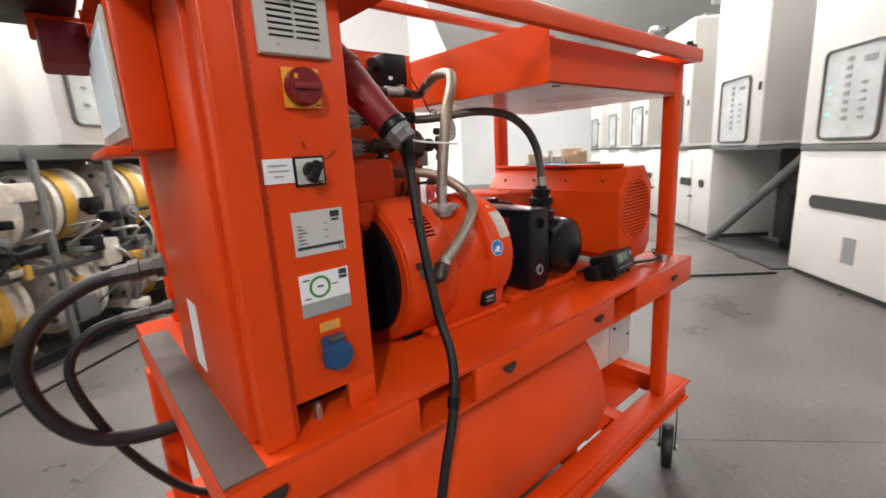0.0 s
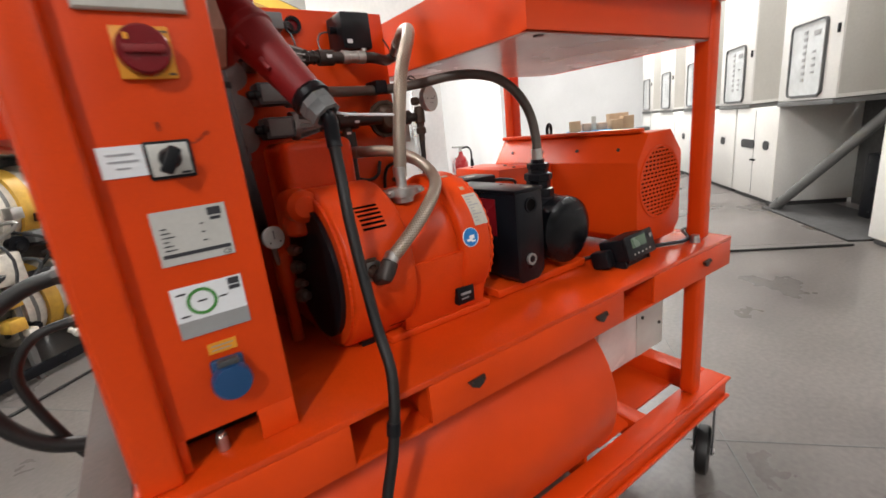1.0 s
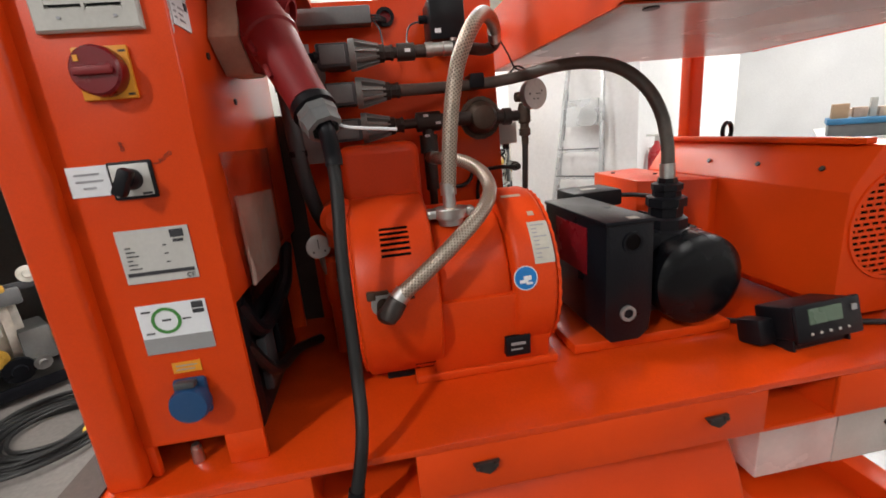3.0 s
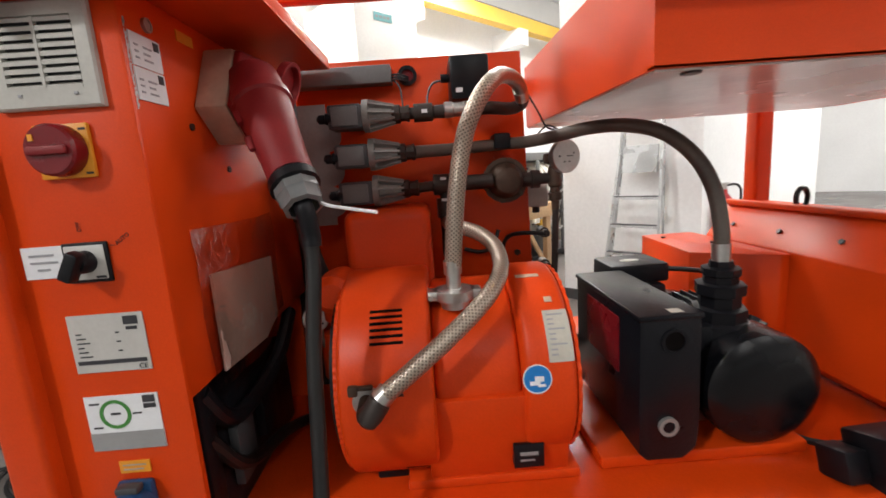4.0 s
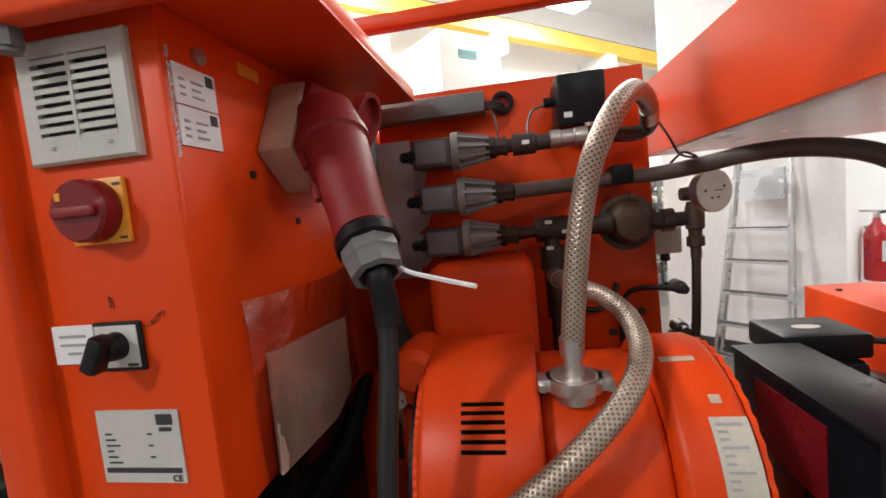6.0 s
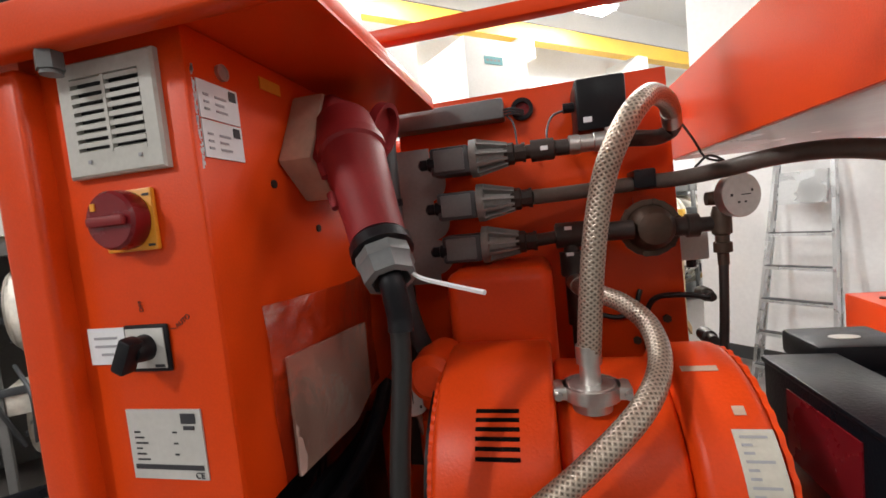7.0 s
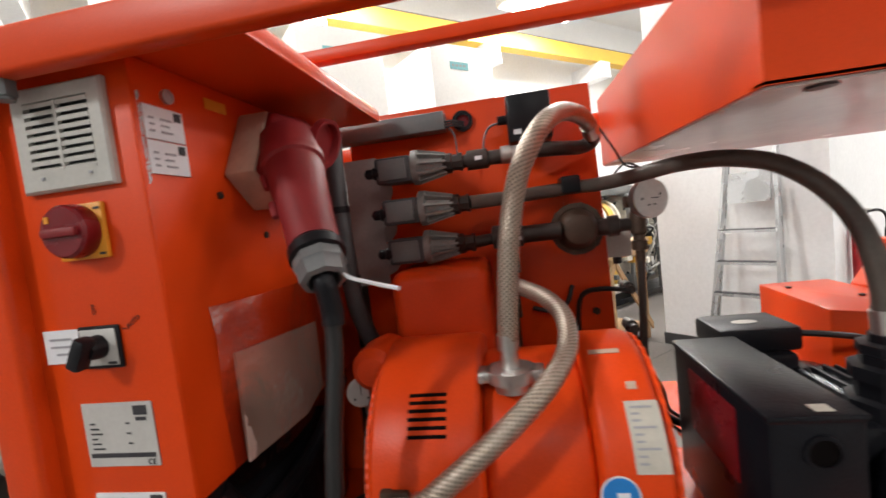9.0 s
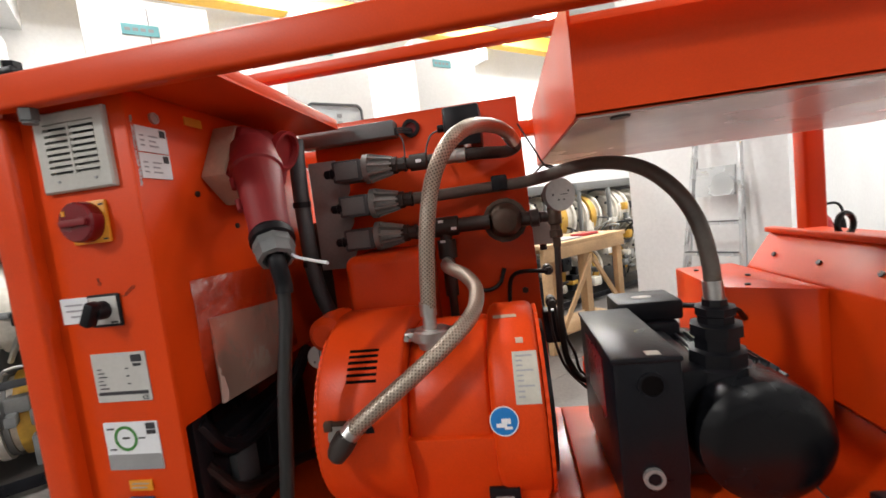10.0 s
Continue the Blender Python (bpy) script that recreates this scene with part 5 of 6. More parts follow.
part("needle", bars(B(), lambda a, b, h: sc + sa * (0.0162 + h) + q @ Vector((a, b, 0)), [(-0.0008, 0.0008, -0.004, 0.015), (-0.013, -0.010, -0.012, -0.008), (0.010, 0.013, -0.012, -0.008)]), BLACK, sg)
bm = B()
hose(bm, [(0.490, 1.000, 1.262), (0.494, 1.005, 1.23), (0.502, 1.012, 1.20)], 0.006, 8)
part("stem", bm, STEEL, el)
bm = B()
lathe(bm, (0.506, 1.018, 1.255), (0, 0, -1), [(0, 0.012), (0.01, 0.020), (0.10, 0.020), (0.11, 0.014), (0.2285, 0.014)], 16)
part("filter_bowl", bm, ORANGE_CAST, el, "orange-red filter bowl")
for z, r in ((1.245, 0.013), (1.205, 0.016), (1.165, 0.012), (1.135, 0.017)):
    part("fitting", lathe(B(), (0.524, 1.010, z), (0.6, -0.8, 0), [(0, r * 0.7), (0.006, r), (0.018, r), (0.020, r * 0.6), (0.030, r * 0.6)], 8), STEEL, el, "bright steel fitting")

# ---- main vacuum pump ----
pump = thing("vacuum_pump", "large orange vacuum pump with a ribbed rear edge", "pump", (0.79, 0.95, 1.025))
PC = (0.952, 1.198)


def shell(x0, x1, r, material=ORANGE_CAST, lip=0.008, seg=48):
    bm = B()
    lathe(bm, (x0, PC[0], PC[1]), (1, 0, 0), [(0, r - lip), (lip * 0.4, r - lip * 0.3), (lip, r), (x1 - x0 - lip, r), (x1 - x0 - lip * 0.4, r - lip * 0.3), (x1 - x0, r - lip)], seg)
    return bm


sl = part("belt_guard", shell(0.566, 0.712, 0.182), ORANGE_CAST, pump)
part("barrel", shell(0.7125, 0.8485, 0.153), ORANGE_CAST, pump)
fr = part("front_shell", shell(0.849, 0.933, 0.172, lip=0.012), ORANGE_CAST, pump)


def toothed_rim(x0, x1, r, depth, teeth):
    """A ring of small cast cooling teeth round the pump's edge."""
    bm = B()
    n = teeth * 4
    loops = []
    for x in (x0, x1):
        loops.append([bm.verts.new((x, PC[0] + (r - (depth if k % 4 in (0, 3) else 0)) * math.cos(k * 2 * math.pi / n), PC[1] + (r - (depth if k % 4 in (0, 3) else 0)) * math.sin(k * 2 * math.pi / n))) for k in range(n)])
    for k in range(n):
        bm.faces.new((loops[0][k], loops[0][(k + 1) % n], loops[1][(k + 1) % n], loops[1][k]))
    bm.faces.new(list(reversed(loops[0])))
    bm.faces.new(loops[1])
    return bm


part("cooling_rim", toothed_rim(0.9332, 0.9390, 0.1655, 0.0028, 46), ORANGE_CAST, pump, "orange rim of small cast teeth")
part("cooling_rim", toothed_rim(0.5605, 0.5658, 0.1735, 0.0018, 92), ORANGE_CAST, pump, "orange rim of fine cast teeth")
part("end_cap", shell(0.9392, 0.947, 0.135), BLACKCAST, pump)
part("inner_guard", cyl(B(), (0.550, PC[0], PC[1]), (0.5603, PC[0], PC[1]), 0.150, seg=40), BLACK, pump)
bm = B()
prism(bm, [(0.826, 1.043), (1.08, 1.043), (1.10, 1.20), (0.7885, 1.20)], "x", 0.694, 0.925, 0.004)
part("pedestal", bm, ORANGE_CAST, pump)
part("foot", box(B(), 0.655, 0.945, 0.822, 1.09, 1.0256, 1.043, 0.004), ORANGE_CAST, pump)
part("under_box", box(B(), 0.60, 0.692, 0.86, 1.06, 1.0256, 1.06, 0.003), BLACK, pump)
pl_ = part("rating_plate", box(B(), 0.831, 0.880, 0.8030, 0.8300, 1.066, 1.107, 0.001), BLACK, pump, "black rating plate")
part("print", bars(B(), lambda a, b, h: Vector((a, 0.8028 - h, b)), [(0.841, 0.870, 1.088, 1.094), (0.841, 0.864, 1.078, 1.081)]), GREYPRINT, pl_)


def on_shell(x, a, r, out=0.0):
    """A place on the pump's skin: a in degrees up from the front."""
    return Vector((x, PC[0] - (r + out) * math.cos(radians(a)), PC[1] + (r + out) * math.sin(radians(a))))


def patch(x0, x1, a0, a1, r, t, n=6):
    bm = B()
    rows = []
    for k in range(n + 1):
        a = a0 + (a1 - a0) * k / n
        rows.append([bm.verts.new(on_shell(x, a, r, o)) for x, o in ((x0, 0), (x1, 0), (x1, t), (x0, t))])
    for p, q2 in zip(rows, rows[1:]):
        for i in range(4):
            bm.faces.new((p[i], p[(i + 1) % 4], q2[(i + 1) % 4], q2[i]))
    bm.faces.new(rows[0])
    bm.faces.new(list(reversed(rows[-1])))
    return bm


# slots are thin black patches on the skin, painting their inner shade
for k in range(6):
    a = 50.0 - k * 3.35
    part("vent_slot", patch(0.6185, 0.6695, a - 0.75, a + 0.75, 0.1815, 0.0012, 2), OPENING_SHADE, sl)
part("seam_slot", patch(0.655, 0.705, -45.0, -44.0, 0.1815, 0.001, 2), OPENING_SHADE, sl)
lbp = part("pump_label", patch(0.889, 0.9275, 18.0, 45.0, 0.172, 0.0008), AGED, fr, "yellowed white label with faded tables")
bm = B()
for k in range(9):
    w = 0.010 if k % 3 else 0.026
    bmk = patch(0.894, 0.894 + w, 42.0 - k * 2.6, 42.9 - k * 2.6, 0.1729, 0.0004, 1)
    me = bpy.data.meshes.new("tmp")
    bmk.to_mesh(me)
    bmk.free()
    bm.from_mesh(me)
    bpy.data.meshes.remove(me)
part("print", bm, INKGREY, lbp)
part("small_tag", patch(0.897, 0.909, 50.0, 53.5, 0.172, 0.0008, 2), BEIGE, fr)
part("top_tag", patch(0.862, 0.902, 70.0, 73.0, 0.172, 0.0008, 2), BEIGE, fr)
d0 = on_shell(0.868, 10.5, 0.172)
dn = (on_shell(0.868, 10.5, 1.0) - d0).normalized()
dot = part("advice_sign", cyl(B(), d0 - dn * 0.001, d0 + dn * 0.0016, 0.0205, seg=28), DOTBLUE, fr, "round blue advice sign")
q = dn.to_track_quat("Z", "Y").to_matrix()
bm = B()
bars(bm, lambda a, b, h: d0 + dn * (0.0018 + h) + q @ Vector((a, b, 0)), [(-0.012, 0.004, -0.009, -0.003), (-0.004, 0.010, -0.004, 0.004), (0.0, 0.012, -0.012, -0.008)])
part("sign_print", bm, WHITE, dot)
part("sign_edge", ring(B(), d0 + dn * 0.0005, dn, 0.0222, 0.0206, 0.0014, 28), WHITE, dot)
# inlet clamp and the braided hoses
icl = thing("hose_flange_clamp", "bright steel clamp flange on top of the pump", "clamp", (0.755, 0.868, 1.345))
bm = B()
lathe(bm, (0.755, 0.868, 1.326), (0, 0, 1), [(0, 0.023), (0.010, 0.024), (0.011, 0.027), (0.017, 0.028), (0.030, 0.0285), (0.0315, 0.0265), (0.032, 0.0125), (0.060, 0.0115)], 28)
part("flange", bm, STEEL, icl)
bm = B()
ring(bm, (0.755, 0.868, 1.341), (0, 0, 1), 0.0335, 0.0292, 0.016, 24)
for s in (-1, 1):
    box(bm, 0.755 + s * 0.034 - 0.011, 0.755 + s * 0.034 + 0.011, 0.852, 0.884, 1.341, 1.357, 0.004)
    cyl(bm, (0.755 + s * 0.039, 0.844, 1.349), (0.755 + s * 0.039, 0.892, 1.349), 0.0045, seg=8)
part("clamp_ring", bm, STEEL, icl)
bm = B()
cyl(bm, (0.755, 0.868, 1.382), (0.755, 0.868, 1.404), 0.0150, seg=16)
part("ferrule", bm, STEEL, icl)
bm = B()
hose(bm, [(0.755, 0.868, 1.385), (0.762, 0.865, 1.458), (0.772, 0.862, 1.534), (0.787, 0.864, 1.599), (0.804, 0.868, 1.638), (0.825, 0.882, 1.670), (0.851, 0.920, 1.694), (0.879, 0.985, 1.707), (0.907, 1.048, 1.709), (0.927, 1.100, 1.700), (0.935, 1.130, 1.690)], 0.0140, 16)
bh = thing("braided_hose", "tall bowed steel-braided hose rising from the pump flange", "hose", (0.755, 0.868, 1.385), "braided hoses")
part("tube", bm, BRAID, bh)
part("ferrule", cyl(B(), (0.924, 1.094, 1.702), (0.9355, 1.131, 1.690), 0.0152, seg=16), STEEL, bh)
bm = B()
hose(bm, [(0.640, 0.742, 1.243), (0.675, 0.742, 1.270), (0.739, 0.760, 1.315), (0.799, 0.800, 1.356), (0.832, 0.862, 1.382), (0.836, 0.922, 1.408), (0.816, 0.965, 1.428), (0.790, 1.00, 1.437), (0.768, 1.06, 1.438), (0.762, 1.118, 1.438)], 0.0135, 16)
bh = thing("braided_hose", "looped steel-braided hose leading down to the pump side", "hose", (0.64, 0.742, 1.243), "braided hoses")
part("tube", bm, BRAID, bh)
part("ferrule", cyl(B(), (0.766, 1.075, 1.438), (0.762, 1.12, 1.438), 0.0150, seg=16), STEEL, bh)
dv = thing("drain_valve", "dark elbow valve with a bright collar on the pump", "valve", (0.62, 0.77, 1.22))
bm = B()
lathe(bm, (0.648, 0.745, 1.250), (-0.70, -0.28, -0.66), [(0, 0.0155), (0.018, 0.0155), (0.019, 0.0135)], 16)
part("ferrule", bm, STEEL, dv)
bm = B()
hose(bm, [(0.636, 0.740, 1.238), (0.626, 0.736, 1.226), (0.618, 0.740, 1.216), (0.614, 0.752, 1.212)], 0.0165, 14)
lathe(bm, (0.634, 0.739, 1.236), (-0.55, -0.25, -0.8), [(0, 0.0175), (0.02, 0.0165), (0.034, 0.013), (0.038, 0.007)], 14)
part("elbow", bm, DARKPIPE, dv)
bm = B()
ring(bm, (0.612, 0.780, 1.222), (0, -1, 0.05), 0.0215, 0.012, 0.014, 22)
part("collar", bm, STEEL, dv)
bm = B()
cyl(bm, (0.612, 0.785, 1.222), (0.612, 0.748, 1.218), 0.0125, seg=16)
box(bm, 0.585, 0.600, 0.764, 0.776, 1.232, 1.248, 0.003)
box(bm, 0.588, 0.622, 0.766, 0.774, 1.240, 1.247, 0.002)
part("stem", bm, BRONZE, dv)
part("port", cyl(B(), (0.652, 0.783, 1.226), (0.652, 0.772, 1.2255), 0.014, seg=16), BLACK, dv)

# ---- small black pump ----
sp = thing("rotary_pump", "black cast rotary vane pump with a round motor", "pump", (1.15, 0.95, 1.025))
part("base_plate", box(B(), 0.985, 1.345, 0.835, 1.20, 1.0256, 1.048, 0.004), ORANGE, sp, "orange base plate")
bm = B()
prism(bm, [(1.036, 1.07), (1.050, 1.056), (1.11, 1.056), (1.132, 1.075), (1.136, 1.12), (1.134, 1.299), (1.128, 1.304), (1.042, 1.304), (1.036, 1.298)], "y", 0.806, 1.10, 0.004)
ob_ = part("oil_box", bm, BLACKCAST, sp)
part("lid", box(B(), 1.033, 1.137, 0.803, 1.103, 1.296, 1.306, 0.004), BLACKCAST, sp)
bm = B()
ring(bm, (1.090, 0.8065, 1.262), (0, -1, 0), 0.021, 0.016, 0.004, 24)
part("exhaust_port", bm, BLACKCAST, ob_)
# black disc paints the shade of the port's deep hole
part("port_hole_shade", cyl(B(), (1.090, 0.8055, 1.262), (1.090, 0.8045, 1.262), 0.016, seg=20), OPENING_SHADE, ob_)
part("yellow_tag", box(B(), 1.088, 1.108, 0.812, 0.830, 1.3062, 1.307), AGED, ob_)
bm = B()
ring(bm, (1.082, 0.8065, 1.118), (0, -1, 0), 0.016, 0.010, 0.007, 24)
part("oil_screw", bm, CASTALU, ob_, "grey oil screw ring")
part("screw_centre", cyl(B(), (1.082, 0.804, 1.118), (1.082, 0.8005, 1.118), 0.010, seg=6), BLACKCAST, ob_)
part("side_label", box(B(), 1.0335, 1.0355, 0.88, 1.03, 1.18, 1.28), DARKRED, ob_, "dark red label")
bm = B()
lathe(bm, (1.247, 0.800, 1.160), (0, 1, 0), [(0, 0.060), (0.006, 0.080), (0.016, 0.094), (0.03, 0.0965), (0.27, 0.0965), (0.275, 0.085), (0.33, 0.085)], 40)
mo = part("motor", bm, MOTORBLACK, sp)
for k in range(14):
    a = radians(20 + k * 10)
    m7 = Matrix.Translation((1.247, 0.0, 1.160)) @ Matrix.Rotation(-a, 4, "Y")
    part("fin", box(B(), 0.094, 0.103, 0.90, 1.06, -0.002, 0.002, 0, 1, m7), BLACKCAST, mo)
part("neck", box(B(), 1.134, 1.20, 0.86, 1.08, 1.08, 1.26, 0.012), BLACKCAST, sp)
bm = B()
lathe(bm, (1.221, 0.900, 1.225), (0, -0.03, 1), [(0, 0.056), (0.03, 0.052), (0.034, 0.044), (0.055, 0.044), (0.058, 0.034), (0.078, 0.034), (0.080, 0.040), (0.098, 0.040), (0.100, 0.028), (0.112, 0.028), (0.114, 0.031), (0.126, 0.031), (0.128, 0.020), (0.138, 0.019)], 8)
part("inlet_fitting", bm, BLACK, sp, "black stacked hexagon fittings")
bm = B()
box(bm, 1.118, 1.252, 1.112, 1.225, 1.268, 1.312, 0.008)
tb = part("terminal_cover", bm, BLACK, sp)
bm = B()
cyl(bm, (0, 0, 0), (0, 0, 0.001), 0.02, seg=28)
bmesh.ops.transform(bm, matrix=Matrix.Translation((1.18, 1.16, 1.312)) @ Matrix.Diagonal((1.1, 0.6, 1, 1)), verts=bm.verts)
part("oval_mark", bm, GREYPL, tb, "pale oval mark")
part("body_rear", box(B(), 1.10, 1.24, 1.101, 1.22, 1.05, 1.268, 0.01), BLACKCAST, sp)
part("lead", hose(B(), [(1.252, 1.15, 1.29), (1.31, 1.14, 1.285), (1.37, 1.15, 1.27), (1.40, 1.18, 1.24)], 0.006, 8), RUBBER, sp)

# ---- blower cover ----
bl = thing("blower_cover", "orange folded sheet blower cover with a round grille", "cover", (1.6, 1.15, 1.025))
sec = [(1.528, 1.075), (1.528, 1.312), (1.588, 1.398), (1.715, 1.398), (1.785, 1.322), (1.785, 1.085), (1.745, 1.045), (1.56, 1.045)]
bm = B()
prism(bm, sec, "y", 0.778, 1.42, 0.003)
bc = part("hood", bm, ORANGE, bl)
bm = B()
prism(bm, [(1.372, 1.492), (1.354, 1.21), (1.506, 1.112), (1.527, 1.112), (1.527, 1.492)], "z", 1.035, 1.310, 0.003)
part("side_hood", bm, ORANGE, bl)
part("ridge_flange", box(B(), 1.575, 1.60, 0.80, 1.42, 1.3985, 1.412, 0.003), ORANGE, bl)
bm = B()
hose(bm, [Vector((1.622, 1.204, 1.424)) + 0.024 * (math.cos(a) * Vector((0.92, 0.39, 0)) + math.sin(a) * Vector((0, 0, 1))) for a in (k * math.pi / 7 - math.pi / 2 for k in range(15))], 0.006, 8, 3)
cyl(bm, (1.622, 1.204, 1.3985), (1.622, 1.204, 1.404), 0.014, seg=12)
part("lifting_eye", bm, BLACKCAST, bl, "black lifting eye")
GC = (1.652, 1.238)
# black disc on the closed hood paints the shade behind the grille
part("grille_shade_disc", cyl(B(), (GC[0], 0.7775, GC[1]), (GC[0], 0.7765, GC[1]), 0.112, seg=40), OPENING_SHADE, bl)
gr = part("grille_rim", ring(B(), (GC[0], 0.7778, GC[1]), (0, -1, 0), 0.117, 0.110, 0.0045, 40), ORANGE, bl)
rowh = 0.0128
for k in range(-8, 9):
    z = GC[1] + k * rowh
    half = math.sqrt(max(0.0, 0.111 ** 2 - (k * rowh) ** 2))
    if half > 0.02:
        part("grille_bar", box(B(), GC[0] - half, GC[0] + half, 0.7738, 0.7763, z - 0.0032, z + 0.0032), ORANGE, gr)
for k in range(-8, 8):
    z = GC[1] + (k + 0.5) * rowh
    half = math.sqrt(max(0.0, 0.109 ** 2 - ((k + 0.5) * rowh) ** 2))
    bm = B()
    n = int(half * 2 / 0.021)
    for j in range(n + 1):
        x = GC[0] - n * 0.0105 + j * 0.021 + (0.0055 if k % 2 else -0.005)
        if abs(x - GC[0]) < half:
            box(bm, x - 0.002, x + 0.002, 0.7742, 0.7762, z - 0.0032, z + 0.0032)
    if len(bm.verts):
        part("grille_web", bm, ORANGE, gr)
    else:
        bm.free()
for y in (0.86, 1.02, 1.18, 1.34):
    for x, z in ((1.543, 1.335),):
        nrm = Vector((-0.82, 0, 0.57))
        p = Vector((1.5535, y, 1.3495))
        part("bolt", cyl(B(), p, p + nrm * 0.004, 0.006, seg=8), DARKPIPE, bc)
for p in ((1.42, 1.20, 1.31), (1.47, 1.30, 1.31), (1.40, 1.42, 1.31)):
    part("bolt", cyl(B(), p, (p[0], p[1], p[2] + 0.004), 0.006, seg=8), DARKPIPE, bl)
for x, y in ((1.56, 0.83), (1.72, 0.82), (1.56, 1.38), (1.72, 1.38)):
    part("rubber_foot", box(B(), x, x + 0.045, y, y + 0.04, 1.0256, 1.0445, 0.004), RUBBER, bl)
part("rubber_foot", box(B(), 1.375, 1.42, 1.25, 1.45, 1.0256, 1.0345, 0.002), RUBBER, bl)

# ---- digital indicator on the deck ----
mi = thing("digital_indicator", "black digital indicator with a grey-green display", "instrument", (1.40, 0.72, 1.0256))
M8 = Matrix.Translation((1.445, 0.712, 1.0256)) @ Matrix.Rotation(radians(4), 4, "Z") @ Matrix.Rotation(radians(-16), 4, "X")
part("case", box(B(), -0.075, 0.075, -0.006, 0.075, 0.026, 0.092, 0.006, 2, M8), BLACK, mi)
fc = part("bezel", box(B(), -0.079, 0.079, -0.016, -0.006, 0.022, 0.096, 0.005, 2, M8), BLACK, mi)
part("display", box(B(), -0.050, 0.030, -0.0175, -0.016, 0.056, 0.086, 0.0005, 1, M8), LCD, fc, "grey-green display")
for k in range(5):
    x = -0.050 + k * 0.022
    part("key", box(B(), x, x + 0.006, -0.0178, -0.016, 0.036, 0.041, 0.0006, 1, M8), GREYPL, fc)
part("key", box(B(), 0.052, 0.066, -0.0185, -0.016, 0.068, 0.080, 0.001, 1, M8), GREYPRINT, fc)
bm = B()
for x in (-0.07, 0.066):
    box(bm, x, x + 0.004, 0.005, 0.06, 0.004, 0.03, 0, 1, M8)
box(bm, -0.070, 0.062, 0.004, 0.07, 0.0, 0.014, 0.003, 1, Matrix.Translation((1.445, 0.720, 1.0256)) @ Matrix.Rotation(radians(4), 4, "Z"))
box(bm, -0.115, -0.076, 0.030, 0.085, 0.018, 0.070, 0.006, 2, M8)
part("bracket", bm, BLACK, mi)
part("lead", hose(B(), [(1.40, 0.785, 1.07), (1.38, 0.80, 1.062), (1.36, 0.83, 1.045), (1.35, 0.88, 1.033), (1.38, 0.95, 1.033), (1.42, 1.02, 1.033)], 0.006, 8), RUBBER, mi)
part("lead", hose(B(), [(1.47, 0.79, 1.07), (1.48, 0.82, 1.075), (1.50, 0.84, 1.06), (1.52, 0.80, 1.034), (1.62, 0.76, 1.033), (1.73, 0.72, 1.034), (1.79, 0.765, 1.05), (1.85, 0.74, 1.034)], 0.006, 8), RUBBER, mi)
bm = B()
cyl(bm, (1.74, 0.70, 1.0256), (1.74, 0.70, 1.05), 0.016, 0.012, 14)
solo("cable_plug", bm, STEEL, "small bright round plug lying on the deck", "plug")

# ---- hoses on the cabinet's back flank ----
for nm, pts, r in (("a", [(0.175, 1.33, 1.245), (0.09, 1.35, 1.238), (0.0, 1.36, 1.215), (-0.09, 1.37, 1.15), (-0.135, 1.37, 1.05), (-0.115, 1.36, 0.93), (-0.05, 1.35, 0.84), (0.05, 1.345, 0.795), (0.16, 1.34, 0.785)], 0.019),
                   ("b", [(0.175, 1.31, 1.135), (0.08, 1.34, 1.125), (0.0, 1.35, 1.105), (-0.05, 1.36, 1.04), (-0.05, 1.36, 0.96), (-0.005, 1.36, 0.81), (0.06, 1.35, 0.68), (0.13, 1.345, 0.58), (0.20, 1.34, 0.52)], 0.0115)):
    hs = thing("oil_hose", "black rubber hose with a brass-brown fitting on the cabinet flank", "hose", pts[0], "hoses on the flank")
    part("tube", hose(B(), pts, r, 14), RUBBER, hs)
    a, b = Vector(pts[0]), Vector(pts[1])
    d = (b - a).normalized()
    bm = B()
    lathe(bm, a - d * 0.004, d, [(0, r * 1.7), (0.02, r * 1.7), (0.022, r * 1.25), (0.05, r * 1.25), (0.052, r * 1.5), (0.075, r * 1.5), (0.077, r * 1.2), (0.11, r * 1.2)], 8)
    part("fitting", bm, DARKPIPE, hs)

# ---- around the cart ----
coil = thing("cable_coil", "coil of black cable lying on the concrete floor", "cable", (-1.4, 2.6, 0))
rng = random.Random(3)
for k in range(9):
    r = 0.20 + 0.045 * (k % 5)
    cx, cy = -1.42 + 0.06 * (rng.random() - 0.5), 2.6 + 0.06 * (rng.random() - 0.5)
    pts = [(cx + r * (1 + 0.06 * math.sin(3 * a + k)) * math.cos(a), cy + 1.1 * r * math.sin(a), 0.014 + 0.022 * (k // 4) + 0.006 * math.sin(2 * a + k)) for a in (i * 2 * math.pi / 12 for i in range(13))]
    part("turn", hose(B(), pts, 0.012, 8, 4), RUBBER, coil)
part("yellow_plug", cyl(B(), (-1.17, 2.52, 0.03), (-1.10, 2.50, 0.03), 0.028, 0.022, 14), CRANE, coil, "yellow plug")
fl = thing("floor_cable", "black cable lying across the concrete floor", "cable", (-1, 3.2, 0))
part("run", hose(B(), [(-3.2, 1.6, 0.012), (-2.2, 2.3, 0.012), (-1.2, 3.2, 0.012), (-0.4, 3.95, 0.012), (0.4, 4.7, 0.012)], 0.011, 8), RUBBER, fl)
fl2 = thing("floor_cable", "black cable lying across the concrete floor", "cable", (4.0, 1.4, 0))
part("run", hose(B(), [(3.3, 3.45, 0.012), (4.2, 2.55, 0.012), (4.97, 1.80, 0.012), (5.68, 1.10, 0.012)], 0.012, 8), RUBBER, fl2)

